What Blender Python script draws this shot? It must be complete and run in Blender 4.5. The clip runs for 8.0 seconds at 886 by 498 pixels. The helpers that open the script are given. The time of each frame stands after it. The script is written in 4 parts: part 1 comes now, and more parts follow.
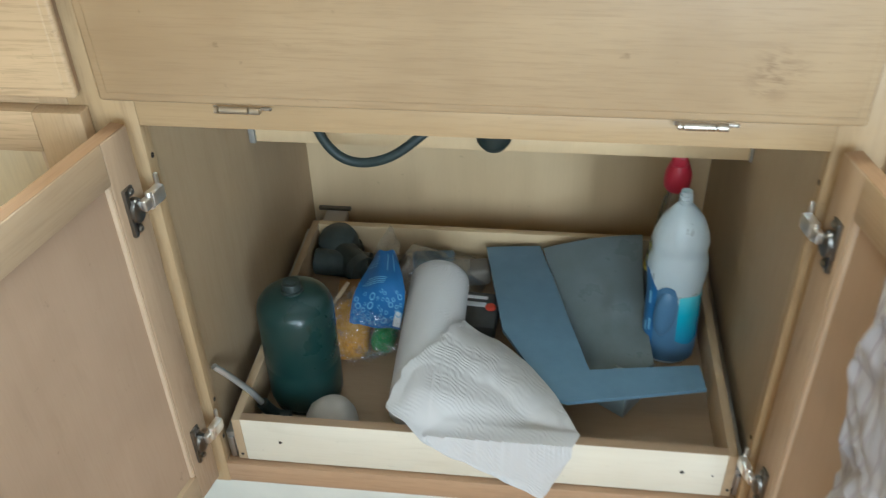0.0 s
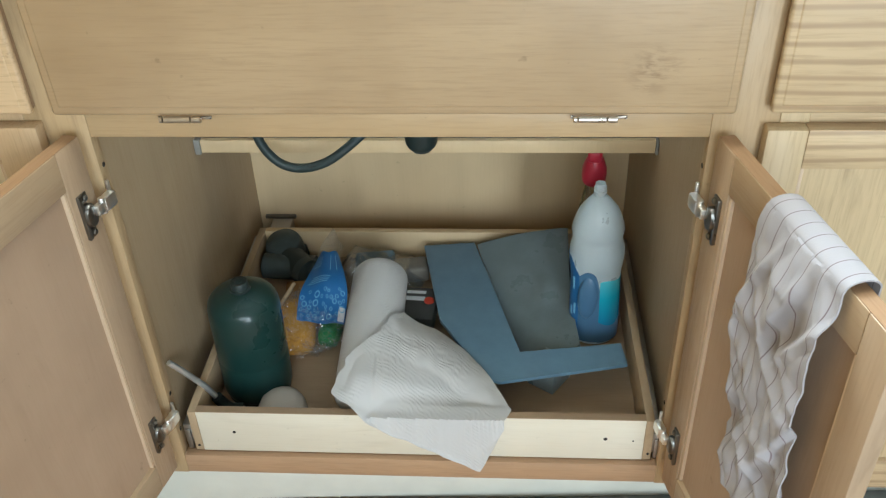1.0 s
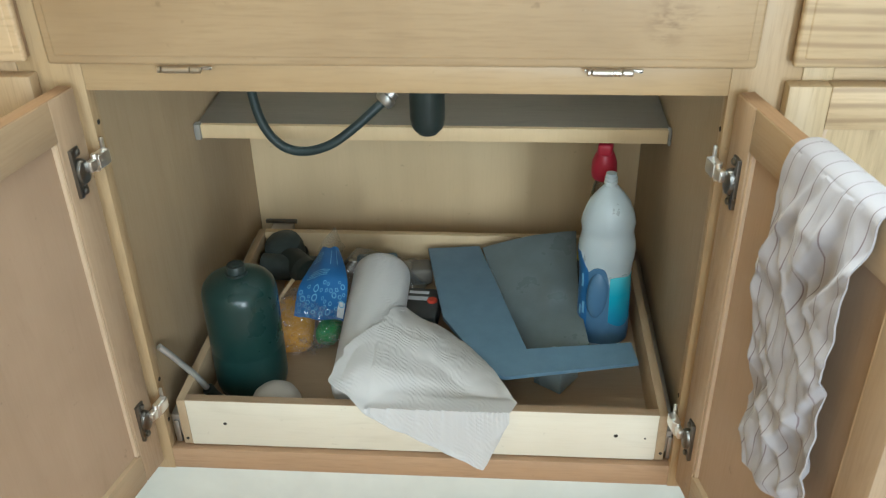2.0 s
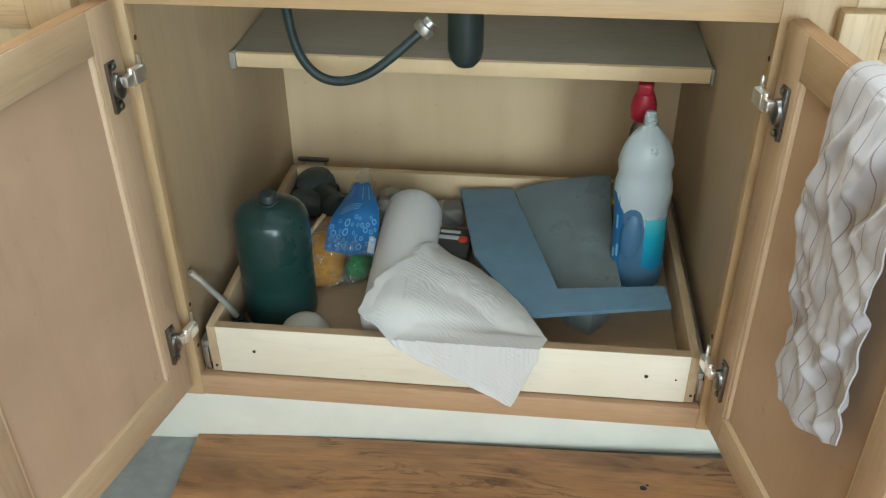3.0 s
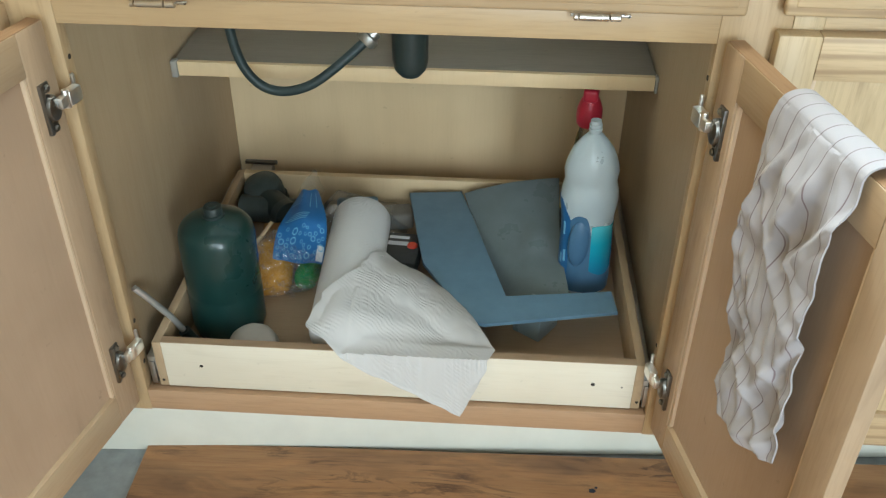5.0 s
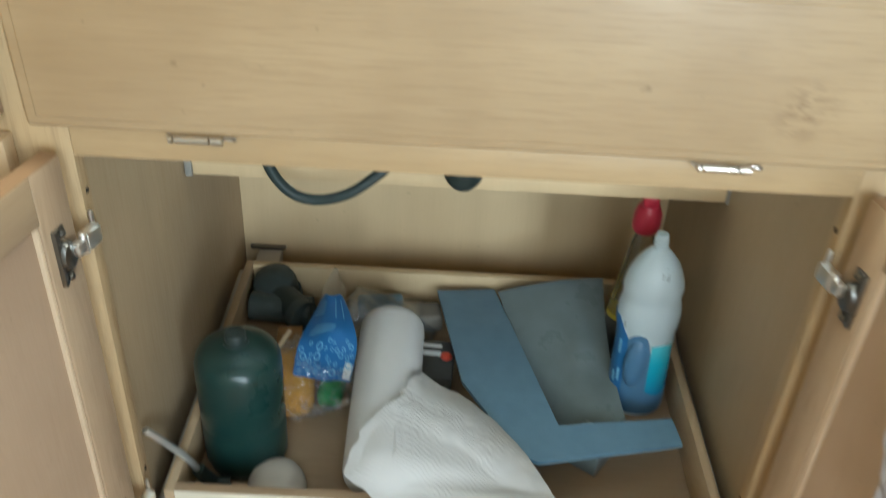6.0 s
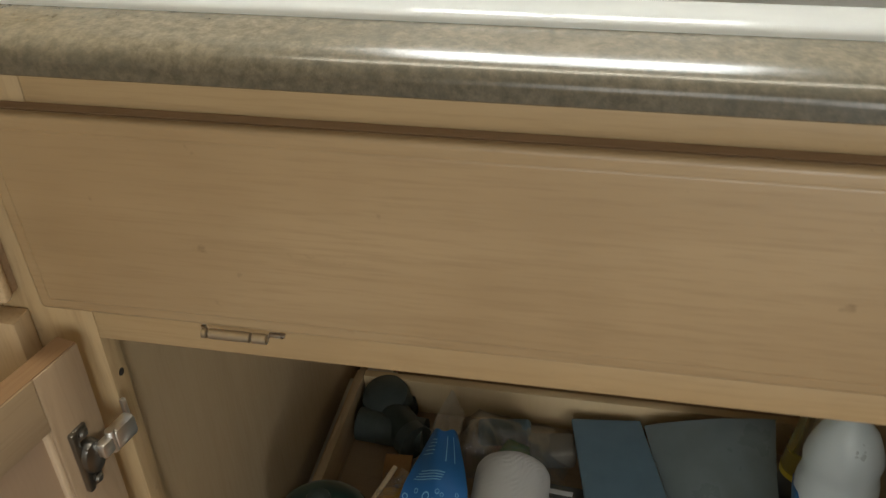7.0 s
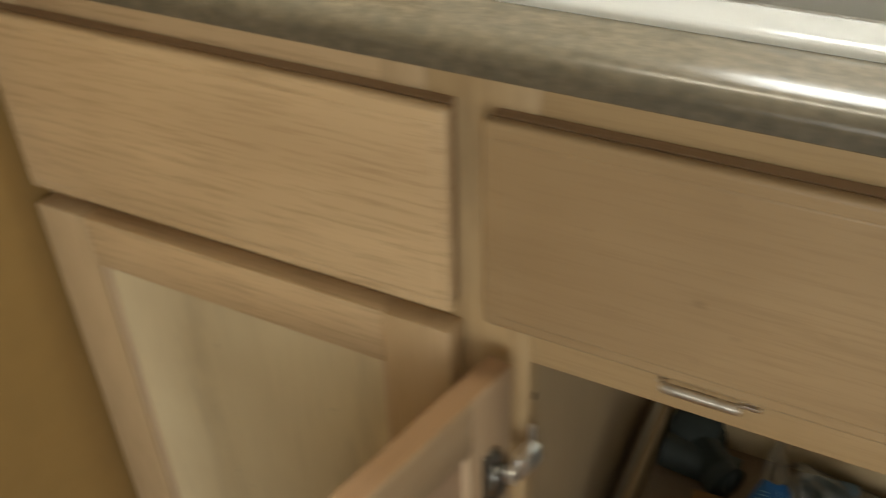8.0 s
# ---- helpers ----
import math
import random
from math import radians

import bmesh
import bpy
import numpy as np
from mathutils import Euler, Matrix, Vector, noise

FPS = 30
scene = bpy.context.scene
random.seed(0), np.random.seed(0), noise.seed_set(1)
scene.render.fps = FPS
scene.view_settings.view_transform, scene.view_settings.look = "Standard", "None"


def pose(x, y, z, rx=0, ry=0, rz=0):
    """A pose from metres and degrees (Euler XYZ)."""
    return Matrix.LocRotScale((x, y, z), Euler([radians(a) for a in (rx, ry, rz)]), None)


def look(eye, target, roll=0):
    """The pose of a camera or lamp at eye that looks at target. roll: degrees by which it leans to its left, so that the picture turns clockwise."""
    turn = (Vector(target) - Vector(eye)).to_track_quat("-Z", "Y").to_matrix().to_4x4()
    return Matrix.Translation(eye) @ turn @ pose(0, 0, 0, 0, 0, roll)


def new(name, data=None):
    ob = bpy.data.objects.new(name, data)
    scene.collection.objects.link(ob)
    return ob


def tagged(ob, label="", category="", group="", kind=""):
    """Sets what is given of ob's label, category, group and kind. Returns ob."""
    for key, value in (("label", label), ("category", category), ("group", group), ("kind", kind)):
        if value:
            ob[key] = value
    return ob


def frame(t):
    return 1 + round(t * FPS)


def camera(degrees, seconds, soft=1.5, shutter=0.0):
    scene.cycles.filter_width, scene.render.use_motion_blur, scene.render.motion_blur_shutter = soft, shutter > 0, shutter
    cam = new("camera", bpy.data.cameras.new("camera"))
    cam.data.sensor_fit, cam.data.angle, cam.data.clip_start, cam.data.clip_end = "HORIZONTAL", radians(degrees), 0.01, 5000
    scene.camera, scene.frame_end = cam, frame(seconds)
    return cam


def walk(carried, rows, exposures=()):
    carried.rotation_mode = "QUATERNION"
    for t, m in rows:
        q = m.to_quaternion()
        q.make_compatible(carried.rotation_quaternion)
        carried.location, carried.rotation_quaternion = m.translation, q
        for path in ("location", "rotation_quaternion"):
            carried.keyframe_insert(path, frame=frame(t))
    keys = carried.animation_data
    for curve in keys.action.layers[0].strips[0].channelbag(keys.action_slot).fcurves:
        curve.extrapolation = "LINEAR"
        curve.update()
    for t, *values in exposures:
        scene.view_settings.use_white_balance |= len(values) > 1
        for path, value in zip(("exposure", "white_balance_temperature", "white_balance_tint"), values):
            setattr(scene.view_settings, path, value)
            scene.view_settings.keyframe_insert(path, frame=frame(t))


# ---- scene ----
cam = camera(51.9, 8.0, soft=1.2, shutter=0.5)
PATH = [
    (0, (0.074, -0.764, 1.155), (-0.143, 0.815, -0.053), -1.8),
    (0.5, (0.107, -0.831, 1.177), (-0.053, 0.755, -0.031), -2.6),
    (1, (0.117, -0.86, 1.188), (-0.01, 0.75, 0.009), -2.2),
    (1.2, (0.119, -0.869, 1.176), (-0.007, 0.754, 0.014), -2.1),
    (2.3, (0.106, -0.897, 1.034), (-0.035, 0.805, -0.007), -0.8),
    (2.5, (0.103, -0.906, 1.022), (-0.045, 0.779, -0.045), -0.6),
    (3, (0.102, -0.897, 1.028), (-0.084, 0.749, -0.093), -0.5),
    (3.5, (0.1, -0.896, 1.031), (-0.084, 0.738, -0.108), -0.0),
    (4, (0.111, -0.895, 1.047), (-0.042, 0.738, -0.098), 0.0),
    (4.2, (0.118, -0.891, 1.059), (-0.022, 0.736, -0.096), -0.0),
    (5.3, (0.111, -0.845, 1.07), (0.042, 0.778, -0.098), 1.3),
    (5.5, (0.088, -0.815, 1.081), (0.04, 0.8, -0.099), 2.1),
    (6, (-0.018, -0.677, 1.105), (-0.011, 0.961, -0.044), 3.2),
    (6.3, (-0.038, -0.609, 1.113), (-0.031, 1.044, -0.013), 3.2),
    (6.5, (-0.041, -0.561, 1.119), (-0.145, 1.09, -0.005), 1.5),
    (6.7, (-0.028, -0.482, 1.116), (-0.267, 1.157, -0.004), -0.3),
    (7, (0.007, -0.432, 1.115), (-0.344, 1.175, -0.022), -2.1),
    (7.3, (-0.032, -0.397, 1.109), (-0.413, 1.2, -0.033), -0.4),
    (7.5, (-0.074, -0.403, 1.122), (-0.538, 1.154, -0.044), -0.6),
    (8, (-0.182, -0.411, 1.124), (-0.929, 1.012, -0.065), -1.7),
]
EXPOSURES = [(0.0, -0.34, 5450, 0), (0.5, -0.3, 5600, 0), (1.2, -0.38, 5650, 0), (2.3, -0.31, 5700, -2), (5.5, -0.30, 5700, -2), (6.0, -0.26, 5600, -3), (6.3, -0.29, 5700, -3), (6.5, -0.43, 5700, -3), (6.8, -0.95, 6350, 2), (7.0, -1.38, 6750, 6), (7.5, -1.54, 6950, 6), (8.0, -1.38, 7050, 6)]
walk(cam, [(t, look(eye, target, roll)) for t, eye, target, roll in PATH], EXPOSURES)

# ---- world and light ----
world = bpy.data.worlds.new("world")
scene.world = world
world.use_nodes = True
wn = world.node_tree
sky = wn.nodes.new("ShaderNodeTexSky")
sky.sky_type, sky.sun_disc = "NISHITA", False
sky.sun_elevation, sky.sun_rotation = radians(40), radians(200)
wn.links.new(sky.outputs[0], wn.nodes["Background"].inputs[0])
wn.nodes["Background"].inputs[1].default_value = 0.12


def window_light(name, m, sx, sy, watts, colour):
    data = bpy.data.lights.new(name, "AREA")
    data.shape, data.size, data.size_y, data.energy, data.color = "RECTANGLE", sx, sy, watts, colour
    ob = new(name, data)
    ob.matrix_world = m
    return ob


# fill through an added unseen window and daylight through an unseen glazed door of the far wall, and the window over
# the sink
window_light("window_light", look((0.16, -2.32, 1.45), (0.20, 0.3, 0.50)), 0.85, 1.1, 27, (0.97, 0.98, 1.0))
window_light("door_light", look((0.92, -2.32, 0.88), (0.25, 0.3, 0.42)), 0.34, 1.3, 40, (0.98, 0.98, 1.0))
for px, pw in ((-0.235, 0.23), (0.055, 0.29)):
    window_light("sink_window_light", look((px, 0.665, 1.785), (px, -0.6, 0.9)), pw, 0.64, 120 * pw, (0.93, 0.97, 1.0))
# long lamp added on the unseen ceiling over the sink, for ambient light from above
window_light("tube_light_glow", look((-0.05, 0.02, 2.325), (-0.05, 0.0201, 0)), 1.15, 0.10, 26, (1.0, 0.93, 0.80))


# ---- materials ----
def mat(name):
    m = bpy.data.materials.new(name)
    m.use_nodes = True
    nt = m.node_tree
    return m, nt, nt.nodes["Principled BSDF"]


def N(nt, kind, **inputs):
    n = nt.nodes.new(kind)
    for k, v in inputs.items():
        n.inputs[k.replace("_", " ")].default_value = v
    return n


def mixc(nt, fac, a, b, blend="MIX"):
    n = nt.nodes.new("ShaderNodeMix")
    n.data_type, n.blend_type = "RGBA", blend
    for sock, v in ((n.inputs[0], fac), (n.inputs[6], a), (n.inputs[7], b)):
        if hasattr(v, "is_output"):
            nt.links.new(v, sock)
        else:
            sock.default_value = v if isinstance(v, float) else (*v, 1)
    return n.outputs[2]


def ramp(nt, src, *stops):
    n = nt.nodes.new("ShaderNodeValToRGB")
    e = n.color_ramp.elements
    while len(e) < len(stops):
        e.new(0.5)
    for el, (p, c) in zip(e, stops):
        el.position, el.color = p, (*c, 1) if not isinstance(c, float) else (c, c, c, 1)
    nt.links.new(src, n.inputs[0])
    return n.outputs[0]


def bump(nt, bsdf, src, strength, dist):
    n = N(nt, "ShaderNodeBump", Strength=strength, Distance=dist)
    nt.links.new(src, n.inputs["Height"])
    nt.links.new(n.outputs[0], bsdf.inputs["Normal"])


def coords(nt, scale, spread=0.7):
    """Object coordinates, stretched, moved by a random amount from object to object."""
    tc, mp, info = nt.nodes.new("ShaderNodeTexCoord"), nt.nodes.new("ShaderNodeMapping"), nt.nodes.new("ShaderNodeObjectInfo")
    mul = N(nt, "ShaderNodeMath")
    mul.operation = "MULTIPLY"
    mul.inputs[1].default_value = spread
    nt.links.new(info.outputs["Random"], mul.inputs[0])
    nt.links.new(mul.outputs[0], mp.inputs["Location"])
    mp.inputs["Scale"].default_value = scale
    nt.links.new(tc.outputs["Object"], mp.inputs["Vector"])
    return mp.outputs[0]


def noise_tex(nt, vec, scale, detail=4.0, rough=0.55, dist=0.0):
    n = N(nt, "ShaderNodeTexNoise", Scale=scale, Detail=detail, Roughness=rough, Distortion=dist)
    nt.links.new(vec, n.inputs["Vector"])
    return n.outputs["Fac"]


def wood(name, light, dark, axis="x", rough=0.5, figure=0.0, streak=0.5, blotch=0.35, coarse=1.0, knot=0.4):
    m, nt, b = mat(name)
    st = {"x": (0.07, 1, 1), "y": (1, 0.07, 1), "z": (1, 1, 0.07)}[axis]
    v = coords(nt, st)
    broad = noise_tex(nt, v, 16 * coarse, 3.0, 0.5, 0.6)
    c = mixc(nt, ramp(nt, broad, (0.35, 0.0), (0.70, 0.6)), light, tuple((l + d) / 2 for l, d in zip(light, dark)))
    if figure:
        w = N(nt, "ShaderNodeTexWave", Scale=26.0 * coarse, Distortion=8.5, Detail=1.2)
        w.inputs["Detail Scale"].default_value = 0.35
        w.bands_direction = "Z" if axis == "x" else "X"
        nt.links.new(coords(nt, {"x": (0.22, 1, 1), "y": (1, 0.22, 1), "z": (1, 1, 0.22)}[axis]), w.inputs["Vector"])
        f = ramp(nt, w.outputs["Fac"], (0.62, 0.0), (0.98, figure))
        c = mixc(nt, f, c, dark)
    fine = noise_tex(nt, coords(nt, {"x": (0.055, 1, 1), "y": (1, 0.055, 1), "z": (1, 1, 0.055)}[axis]), 330 * coarse, 3.0, 0.65)
    fr = ramp(nt, fine, (0.48, 0.0), (0.75, streak))
    c = mixc(nt, fr, c, dark)
    spots = noise_tex(nt, coords(nt, (1, 1, 1)), 5.0, 3.0)
    c = mixc(nt, ramp(nt, spots, (0.4, 0.0), (0.75, blotch)), c, tuple(x * 0.8 + y * 0.2 for x, y in zip(dark, light)))
    knots = noise_tex(nt, coords(nt, {"x": (0.16, 1, 1), "y": (1, 0.16, 1), "z": (1, 1, 0.16)}[axis]), 30.0 * coarse, 4.0, 0.6, 0.8)
    c = mixc(nt, ramp(nt, knots, (0.58, 0.0), (0.74, knot)), c, tuple(x * 0.75 for x in dark))
    specks = noise_tex(nt, coords(nt, (1, 1, 1)), 60.0, 3.0, 0.6)
    c = mixc(nt, ramp(nt, specks, (0.70, 0.0), (0.78, 0.45)), c, tuple(x * 0.6 for x in dark))
    nt.links.new(c, b.inputs["Base Color"])
    rr = ramp(nt, fine, (0.3, rough - 0.06), (0.8, rough + 0.12))
    nt.links.new(rr, b.inputs["Roughness"])
    bump(nt, b, fine, 0.25, 0.0006)
    return m


def plain(name, col, rough=0.5, metal=0.0, var=0.12, scale=30.0, bmp=0.05, dist=0.001, trans=0.0, ior=1.45, alpha=1.0, coat=0.0):
    m, nt, b = mat(name)
    v = coords(nt, (1, 1, 1))
    a = noise_tex(nt, v, scale, 5.0, 0.6)
    c = mixc(nt, ramp(nt, a, (0.3, 0.0), (0.75, 1.0)), col, tuple(x * (1 - var) for x in col))
    g = noise_tex(nt, v, scale * 0.17, 2.0)
    c = mixc(nt, ramp(nt, g, (0.45, 0.0), (0.8, var * 2)), c, tuple(x * 0.72 for x in col))
    nt.links.new(c, b.inputs["Base Color"])
    nt.links.new(ramp(nt, a, (0.25, max(0.02, rough - 0.07)), (0.8, min(1.0, rough + 0.08))), b.inputs["Roughness"])
    b.inputs["Metallic"].default_value = metal
    b.inputs["Transmission Weight"].default_value = trans
    b.inputs["IOR"].default_value = ior
    b.inputs["Alpha"].default_value = alpha
    b.inputs["Coat Weight"].default_value = coat
    if bmp:
        bump(nt, b, a, bmp, dist)
    return m


ALDER_L, ALDER_D = (0.50, 0.363, 0.20), (0.305, 0.203, 0.10)
alder_x = wood("alder_grain_along", ALDER_L, ALDER_D, "x", 0.42, streak=0.34, blotch=0.5, knot=0.16)
# alder made darker and redder: shade of someone standing before it, put into the colour
shaded_front_wood = wood("shaded_front_grain_along", (0.445, 0.325, 0.188), (0.268, 0.178, 0.092), "x", 0.36, streak=0.42, blotch=0.7, knot=0.2)


def dark_figure(m, x, z, r):
    """A cluster of short dark flecks round one place of a veneer face."""
    nt = m.node_tree
    b = nt.nodes["Principled BSDF"]
    base = b.inputs["Base Color"].links[0].from_socket
    tc = nt.nodes.new("ShaderNodeTexCoord")
    d = nt.nodes.new("ShaderNodeVectorMath")
    d.operation = "DISTANCE"
    flat = nt.nodes.new("ShaderNodeVectorMath")
    flat.operation = "MULTIPLY"
    flat.inputs[1].default_value = (1, 0, 1)
    nt.links.new(tc.outputs["Object"], flat.inputs[0])
    nt.links.new(flat.outputs[0], d.inputs[0])
    d.inputs[1].default_value = (x, 0, z)
    near = ramp(nt, d.outputs["Value"], (0.0, 1.0), (r, 0.0))
    fleck = noise_tex(nt, coords(nt, (0.30, 1, 1), 0.0), 190, 3.0, 0.6, 0.5)
    both = N(nt, "ShaderNodeMath")
    both.operation = "MULTIPLY"
    nt.links.new(near, both.inputs[0])
    nt.links.new(ramp(nt, fleck, (0.46, 0.0), (0.62, 0.75)), both.inputs[1])
    nt.links.new(mixc(nt, both.outputs[0], base, (0.20, 0.125, 0.065)), b.inputs["Base Color"])


dark_figure(shaded_front_wood, 0.267, 0.792, 0.034)
# left cabinet woods, lightened: the stronger light on that side is in their colour
lit_ticked_x = wood("lit_ticked_grain_along", (0.66, 0.485, 0.285), (0.32, 0.21, 0.108), "x", 0.45, streak=0.62, blotch=0.45, coarse=0.8, knot=0.2)
lit_z = wood("lit_grain_upright", (0.57, 0.42, 0.25), (0.36, 0.25, 0.135), "z", 0.42)
alder_z = wood("alder_grain_upright", ALDER_L, ALDER_D, "z", 0.42)
door_x = wood("door_rail_wood", (0.445, 0.33, 0.205), (0.30, 0.208, 0.122), "x", 0.45, streak=0.3, knot=0.2)
door_z = wood("door_stile_wood", (0.425, 0.31, 0.198), (0.29, 0.20, 0.122), "z", 0.45, streak=0.42, knot=0.45)
panel_ply = wood("veneer_panel", (0.43, 0.308, 0.206), (0.30, 0.205, 0.13), "z", 0.5, streak=0.07, blotch=0.75, knot=0.2)
oak_x = wood("oak_grain_along", (0.60, 0.46, 0.27), (0.30, 0.20, 0.11), "x", 0.45, figure=0.62, streak=0.5, coarse=0.72)
oak_z = wood("oak_grain_upright", (0.60, 0.47, 0.275), (0.33, 0.23, 0.13), "z", 0.45, figure=0.12, streak=0.45)
bead_wood = wood("bead_wood", (0.62, 0.48, 0.33), (0.45, 0.33, 0.21), "z", 0.45)
# lip of the drawer fronts, darker than their faces
edge_wood = wood("dark_edge_wood", (0.37, 0.25, 0.15), (0.26, 0.17, 0.095), "x", 0.5)
door_edge = wood("door_edge_stain", (0.34, 0.212, 0.115), (0.22, 0.128, 0.065), "x", 0.5, knot=0.3)
rail_wood = wood("reddish_rail", (0.46, 0.30, 0.175), (0.31, 0.19, 0.10), "x", 0.45)
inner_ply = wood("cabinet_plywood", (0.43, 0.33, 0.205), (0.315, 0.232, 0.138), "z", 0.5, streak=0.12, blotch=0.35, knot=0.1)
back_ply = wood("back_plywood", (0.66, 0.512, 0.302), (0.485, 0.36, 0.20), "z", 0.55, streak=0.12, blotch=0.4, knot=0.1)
light_panel = wood("pale_panel", (0.74, 0.63, 0.41), (0.50, 0.40, 0.25), "z", 0.42, streak=0.2, blotch=0.55, coarse=0.7)
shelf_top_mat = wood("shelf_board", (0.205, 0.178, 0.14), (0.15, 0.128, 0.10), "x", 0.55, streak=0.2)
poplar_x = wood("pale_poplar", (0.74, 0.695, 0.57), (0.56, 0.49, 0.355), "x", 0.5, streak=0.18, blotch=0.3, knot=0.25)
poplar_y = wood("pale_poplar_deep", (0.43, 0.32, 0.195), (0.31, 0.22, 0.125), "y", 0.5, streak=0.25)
tray_ply = wood("tray_plywood", (0.36, 0.255, 0.155), (0.25, 0.17, 0.10), "x", 0.55, streak=0.25)
chrome = plain("chrome", (0.90, 0.89, 0.86), 0.34, 1.0, 0.15, 60, 0.02)
steel = plain("galvanised_steel", (0.50, 0.50, 0.48), 0.38, 1.0, 0.2, 80, 0.03)
nickel = plain("dull_nickel", (0.62, 0.58, 0.52), 0.3, 1.0, 0.2, 60, 0.03)
dark_metal = plain("shaded_hinge_steel", (0.22, 0.21, 0.19), 0.35, 1.0, 0.2, 60, 0.03)
hinge_grey = plain("hinge_plate_steel", (0.22, 0.215, 0.20), 0.32, 1.0, 0.2, 60, 0.03)
hole_dark = plain("screw_hole", (0.03, 0.025, 0.02), 0.8)
white_paint = plain("white_vinyl_base", (0.80, 0.81, 0.72), 0.45, 0, 0.1, 14, 0.08, 0.002)
grey_vinyl = plain("grey_vinyl_floor", (0.33, 0.36, 0.37), 0.5, 0, 0.3, 40, 0.1, 0.001)
wall_tan = plain("tan_wall_paint", (0.37, 0.24, 0.09), 0.6, 0, 0.08, 25, 0.06)
wall_cream = plain("cream_wall_paint", (0.62, 0.56, 0.46), 0.7, 0, 0.06, 25, 0.05)
ceil_white = plain("ceiling_paint", (0.75, 0.74, 0.70), 0.8, 0, 0.04, 20, 0.04)
green_paint = plain("dark_green_enamel", (0.011, 0.037, 0.033), 0.30, 0, 0.05, 12, 0.0, coat=0.1)
black_rubber = plain("black_rubber", (0.026, 0.042, 0.041), 0.5, 0, 0.25, 70, 0.08)
black_plastic = plain("black_plastic", (0.022, 0.034, 0.032), 0.42, 0, 0.2, 60, 0.05)
grey_black = plain("worn_black_plastic", (0.055, 0.072, 0.068), 0.5, 0, 0.3, 50, 0.08)
paper = plain("quilted_paper", (0.80, 0.79, 0.75), 0.9, 0, 0.04, 40, 0.0)
blue_plastic = plain("blue_plastic", (0.15, 0.255, 0.345), 0.5, 0, 0.15, 30, 0.06)
grey_sheet = plain("grey_plastic_sheet", (0.205, 0.252, 0.26), 0.30, 0, 0.3, 12, 0.05)
jug_white = plain("milky_plastic", (0.69, 0.79, 0.83), 0.3, 0, 0.05, 12, 0.02, trans=0.3)
jug_blue = plain("blue_label_film", (0.035, 0.16, 0.40), 0.35, 0, 0.12, 25, 0.03)
jug_grip = plain("blue_grey_grip", (0.085, 0.185, 0.32), 0.35, 0, 0.12, 20, 0.03)
red_plastic = plain("red_plastic", (0.52, 0.03, 0.06), 0.35, 0, 0.12, 30, 0.03)
clear_plastic = plain("clear_plastic", (0.86, 0.88, 0.86), 0.12, 0, 0.05, 20, 0.03, trans=0.95, ior=1.3)


def see_through(name, gloss, milk, colour, rough, crinkle):
    """Thin plastic film: mostly clear, part sheen, part cloudy."""
    m, nt, b = mat(name)
    b.inputs["Base Color"].default_value = (*colour, 1)
    b.inputs["Roughness"].default_value = 0.5
    clear, sheen = nt.nodes.new("ShaderNodeBsdfTransparent"), nt.nodes.new("ShaderNodeBsdfGlossy")
    sheen.inputs["Roughness"].default_value = rough
    v = coords(nt, (1, 1, 1))
    bp = N(nt, "ShaderNodeBump", Strength=0.8, Distance=0.004)
    nt.links.new(noise_tex(nt, v, crinkle, 4.0, 0.6, 0.6), bp.inputs["Height"])
    nt.links.new(bp.outputs[0], sheen.inputs["Normal"])
    a, c = nt.nodes.new("ShaderNodeMixShader"), nt.nodes.new("ShaderNodeMixShader")
    nt.links.new(ramp(nt, noise_tex(nt, v, 45, 3.0), (0.35, milk * 0.5), (0.7, milk)), a.inputs[0])
    nt.links.new(clear.outputs[0], a.inputs[1])
    nt.links.new(b.outputs[0], a.inputs[2])
    c.inputs[0].default_value = gloss
    nt.links.new(a.outputs[0], c.inputs[1])
    nt.links.new(sheen.outputs[0], c.inputs[2])
    nt.links.new(c.outputs[0], nt.nodes["Material Output"].inputs["Surface"])
    return m


film = see_through("clear_bag_film", 0.14, 0.03, (0.7, 0.72, 0.72), 0.10, 60)
grey_film = see_through("cloudy_bag_film", 0.14, 0.16, (0.36, 0.42, 0.44), 0.14, 40)
yellow = plain("yellow_label", (0.62, 0.50, 0.05), 0.5)
rod_steel = plain("polished_rod_steel", (0.72, 0.72, 0.70), 0.36, 0.75, 0.08, 60, 0.02)
sponge_orange = plain("orange_sponge", (0.62, 0.30, 0.03), 0.9, 0, 0.3, 120, 0.5, 0.003)
sponge_green = plain("green_sponge", (0.04, 0.30, 0.08), 0.9, 0, 0.3, 120, 0.5, 0.003)
header_blue = plain("printed_blue_card", (0.028, 0.145, 0.38), 0.4, 0, 0.08, 30, 0.03)
print_pale = plain("pale_print", (0.24, 0.52, 0.74), 0.5)
print_white = plain("white_print", (0.75, 0.78, 0.80), 0.5)
card_brown = plain("brown_cardboard", (0.32, 0.16, 0.055), 0.8, 0, 0.2, 60, 0.1)
bare_stick = plain("bare_softwood", (0.62, 0.47, 0.28), 0.7, 0, 0.2, 60, 0.1)
white_matte = plain("white_plastic", (0.54, 0.50, 0.45), 0.5, 0, 0.08, 20, 0.03)
card_grey = plain("grey_brown_card", (0.22, 0.20, 0.165), 0.7, 0, 0.2, 50, 0.08)
clip_plastic = plain("cloudy_clip_plastic", (0.30, 0.29, 0.26), 0.3, 0, 0.1, 30, 0.03)
box_grey = plain("grey_card_box", (0.07, 0.075, 0.075), 0.6, 0, 0.2, 40, 0.05)
red_print = plain("red_print", (0.60, 0.06, 0.03), 0.5)
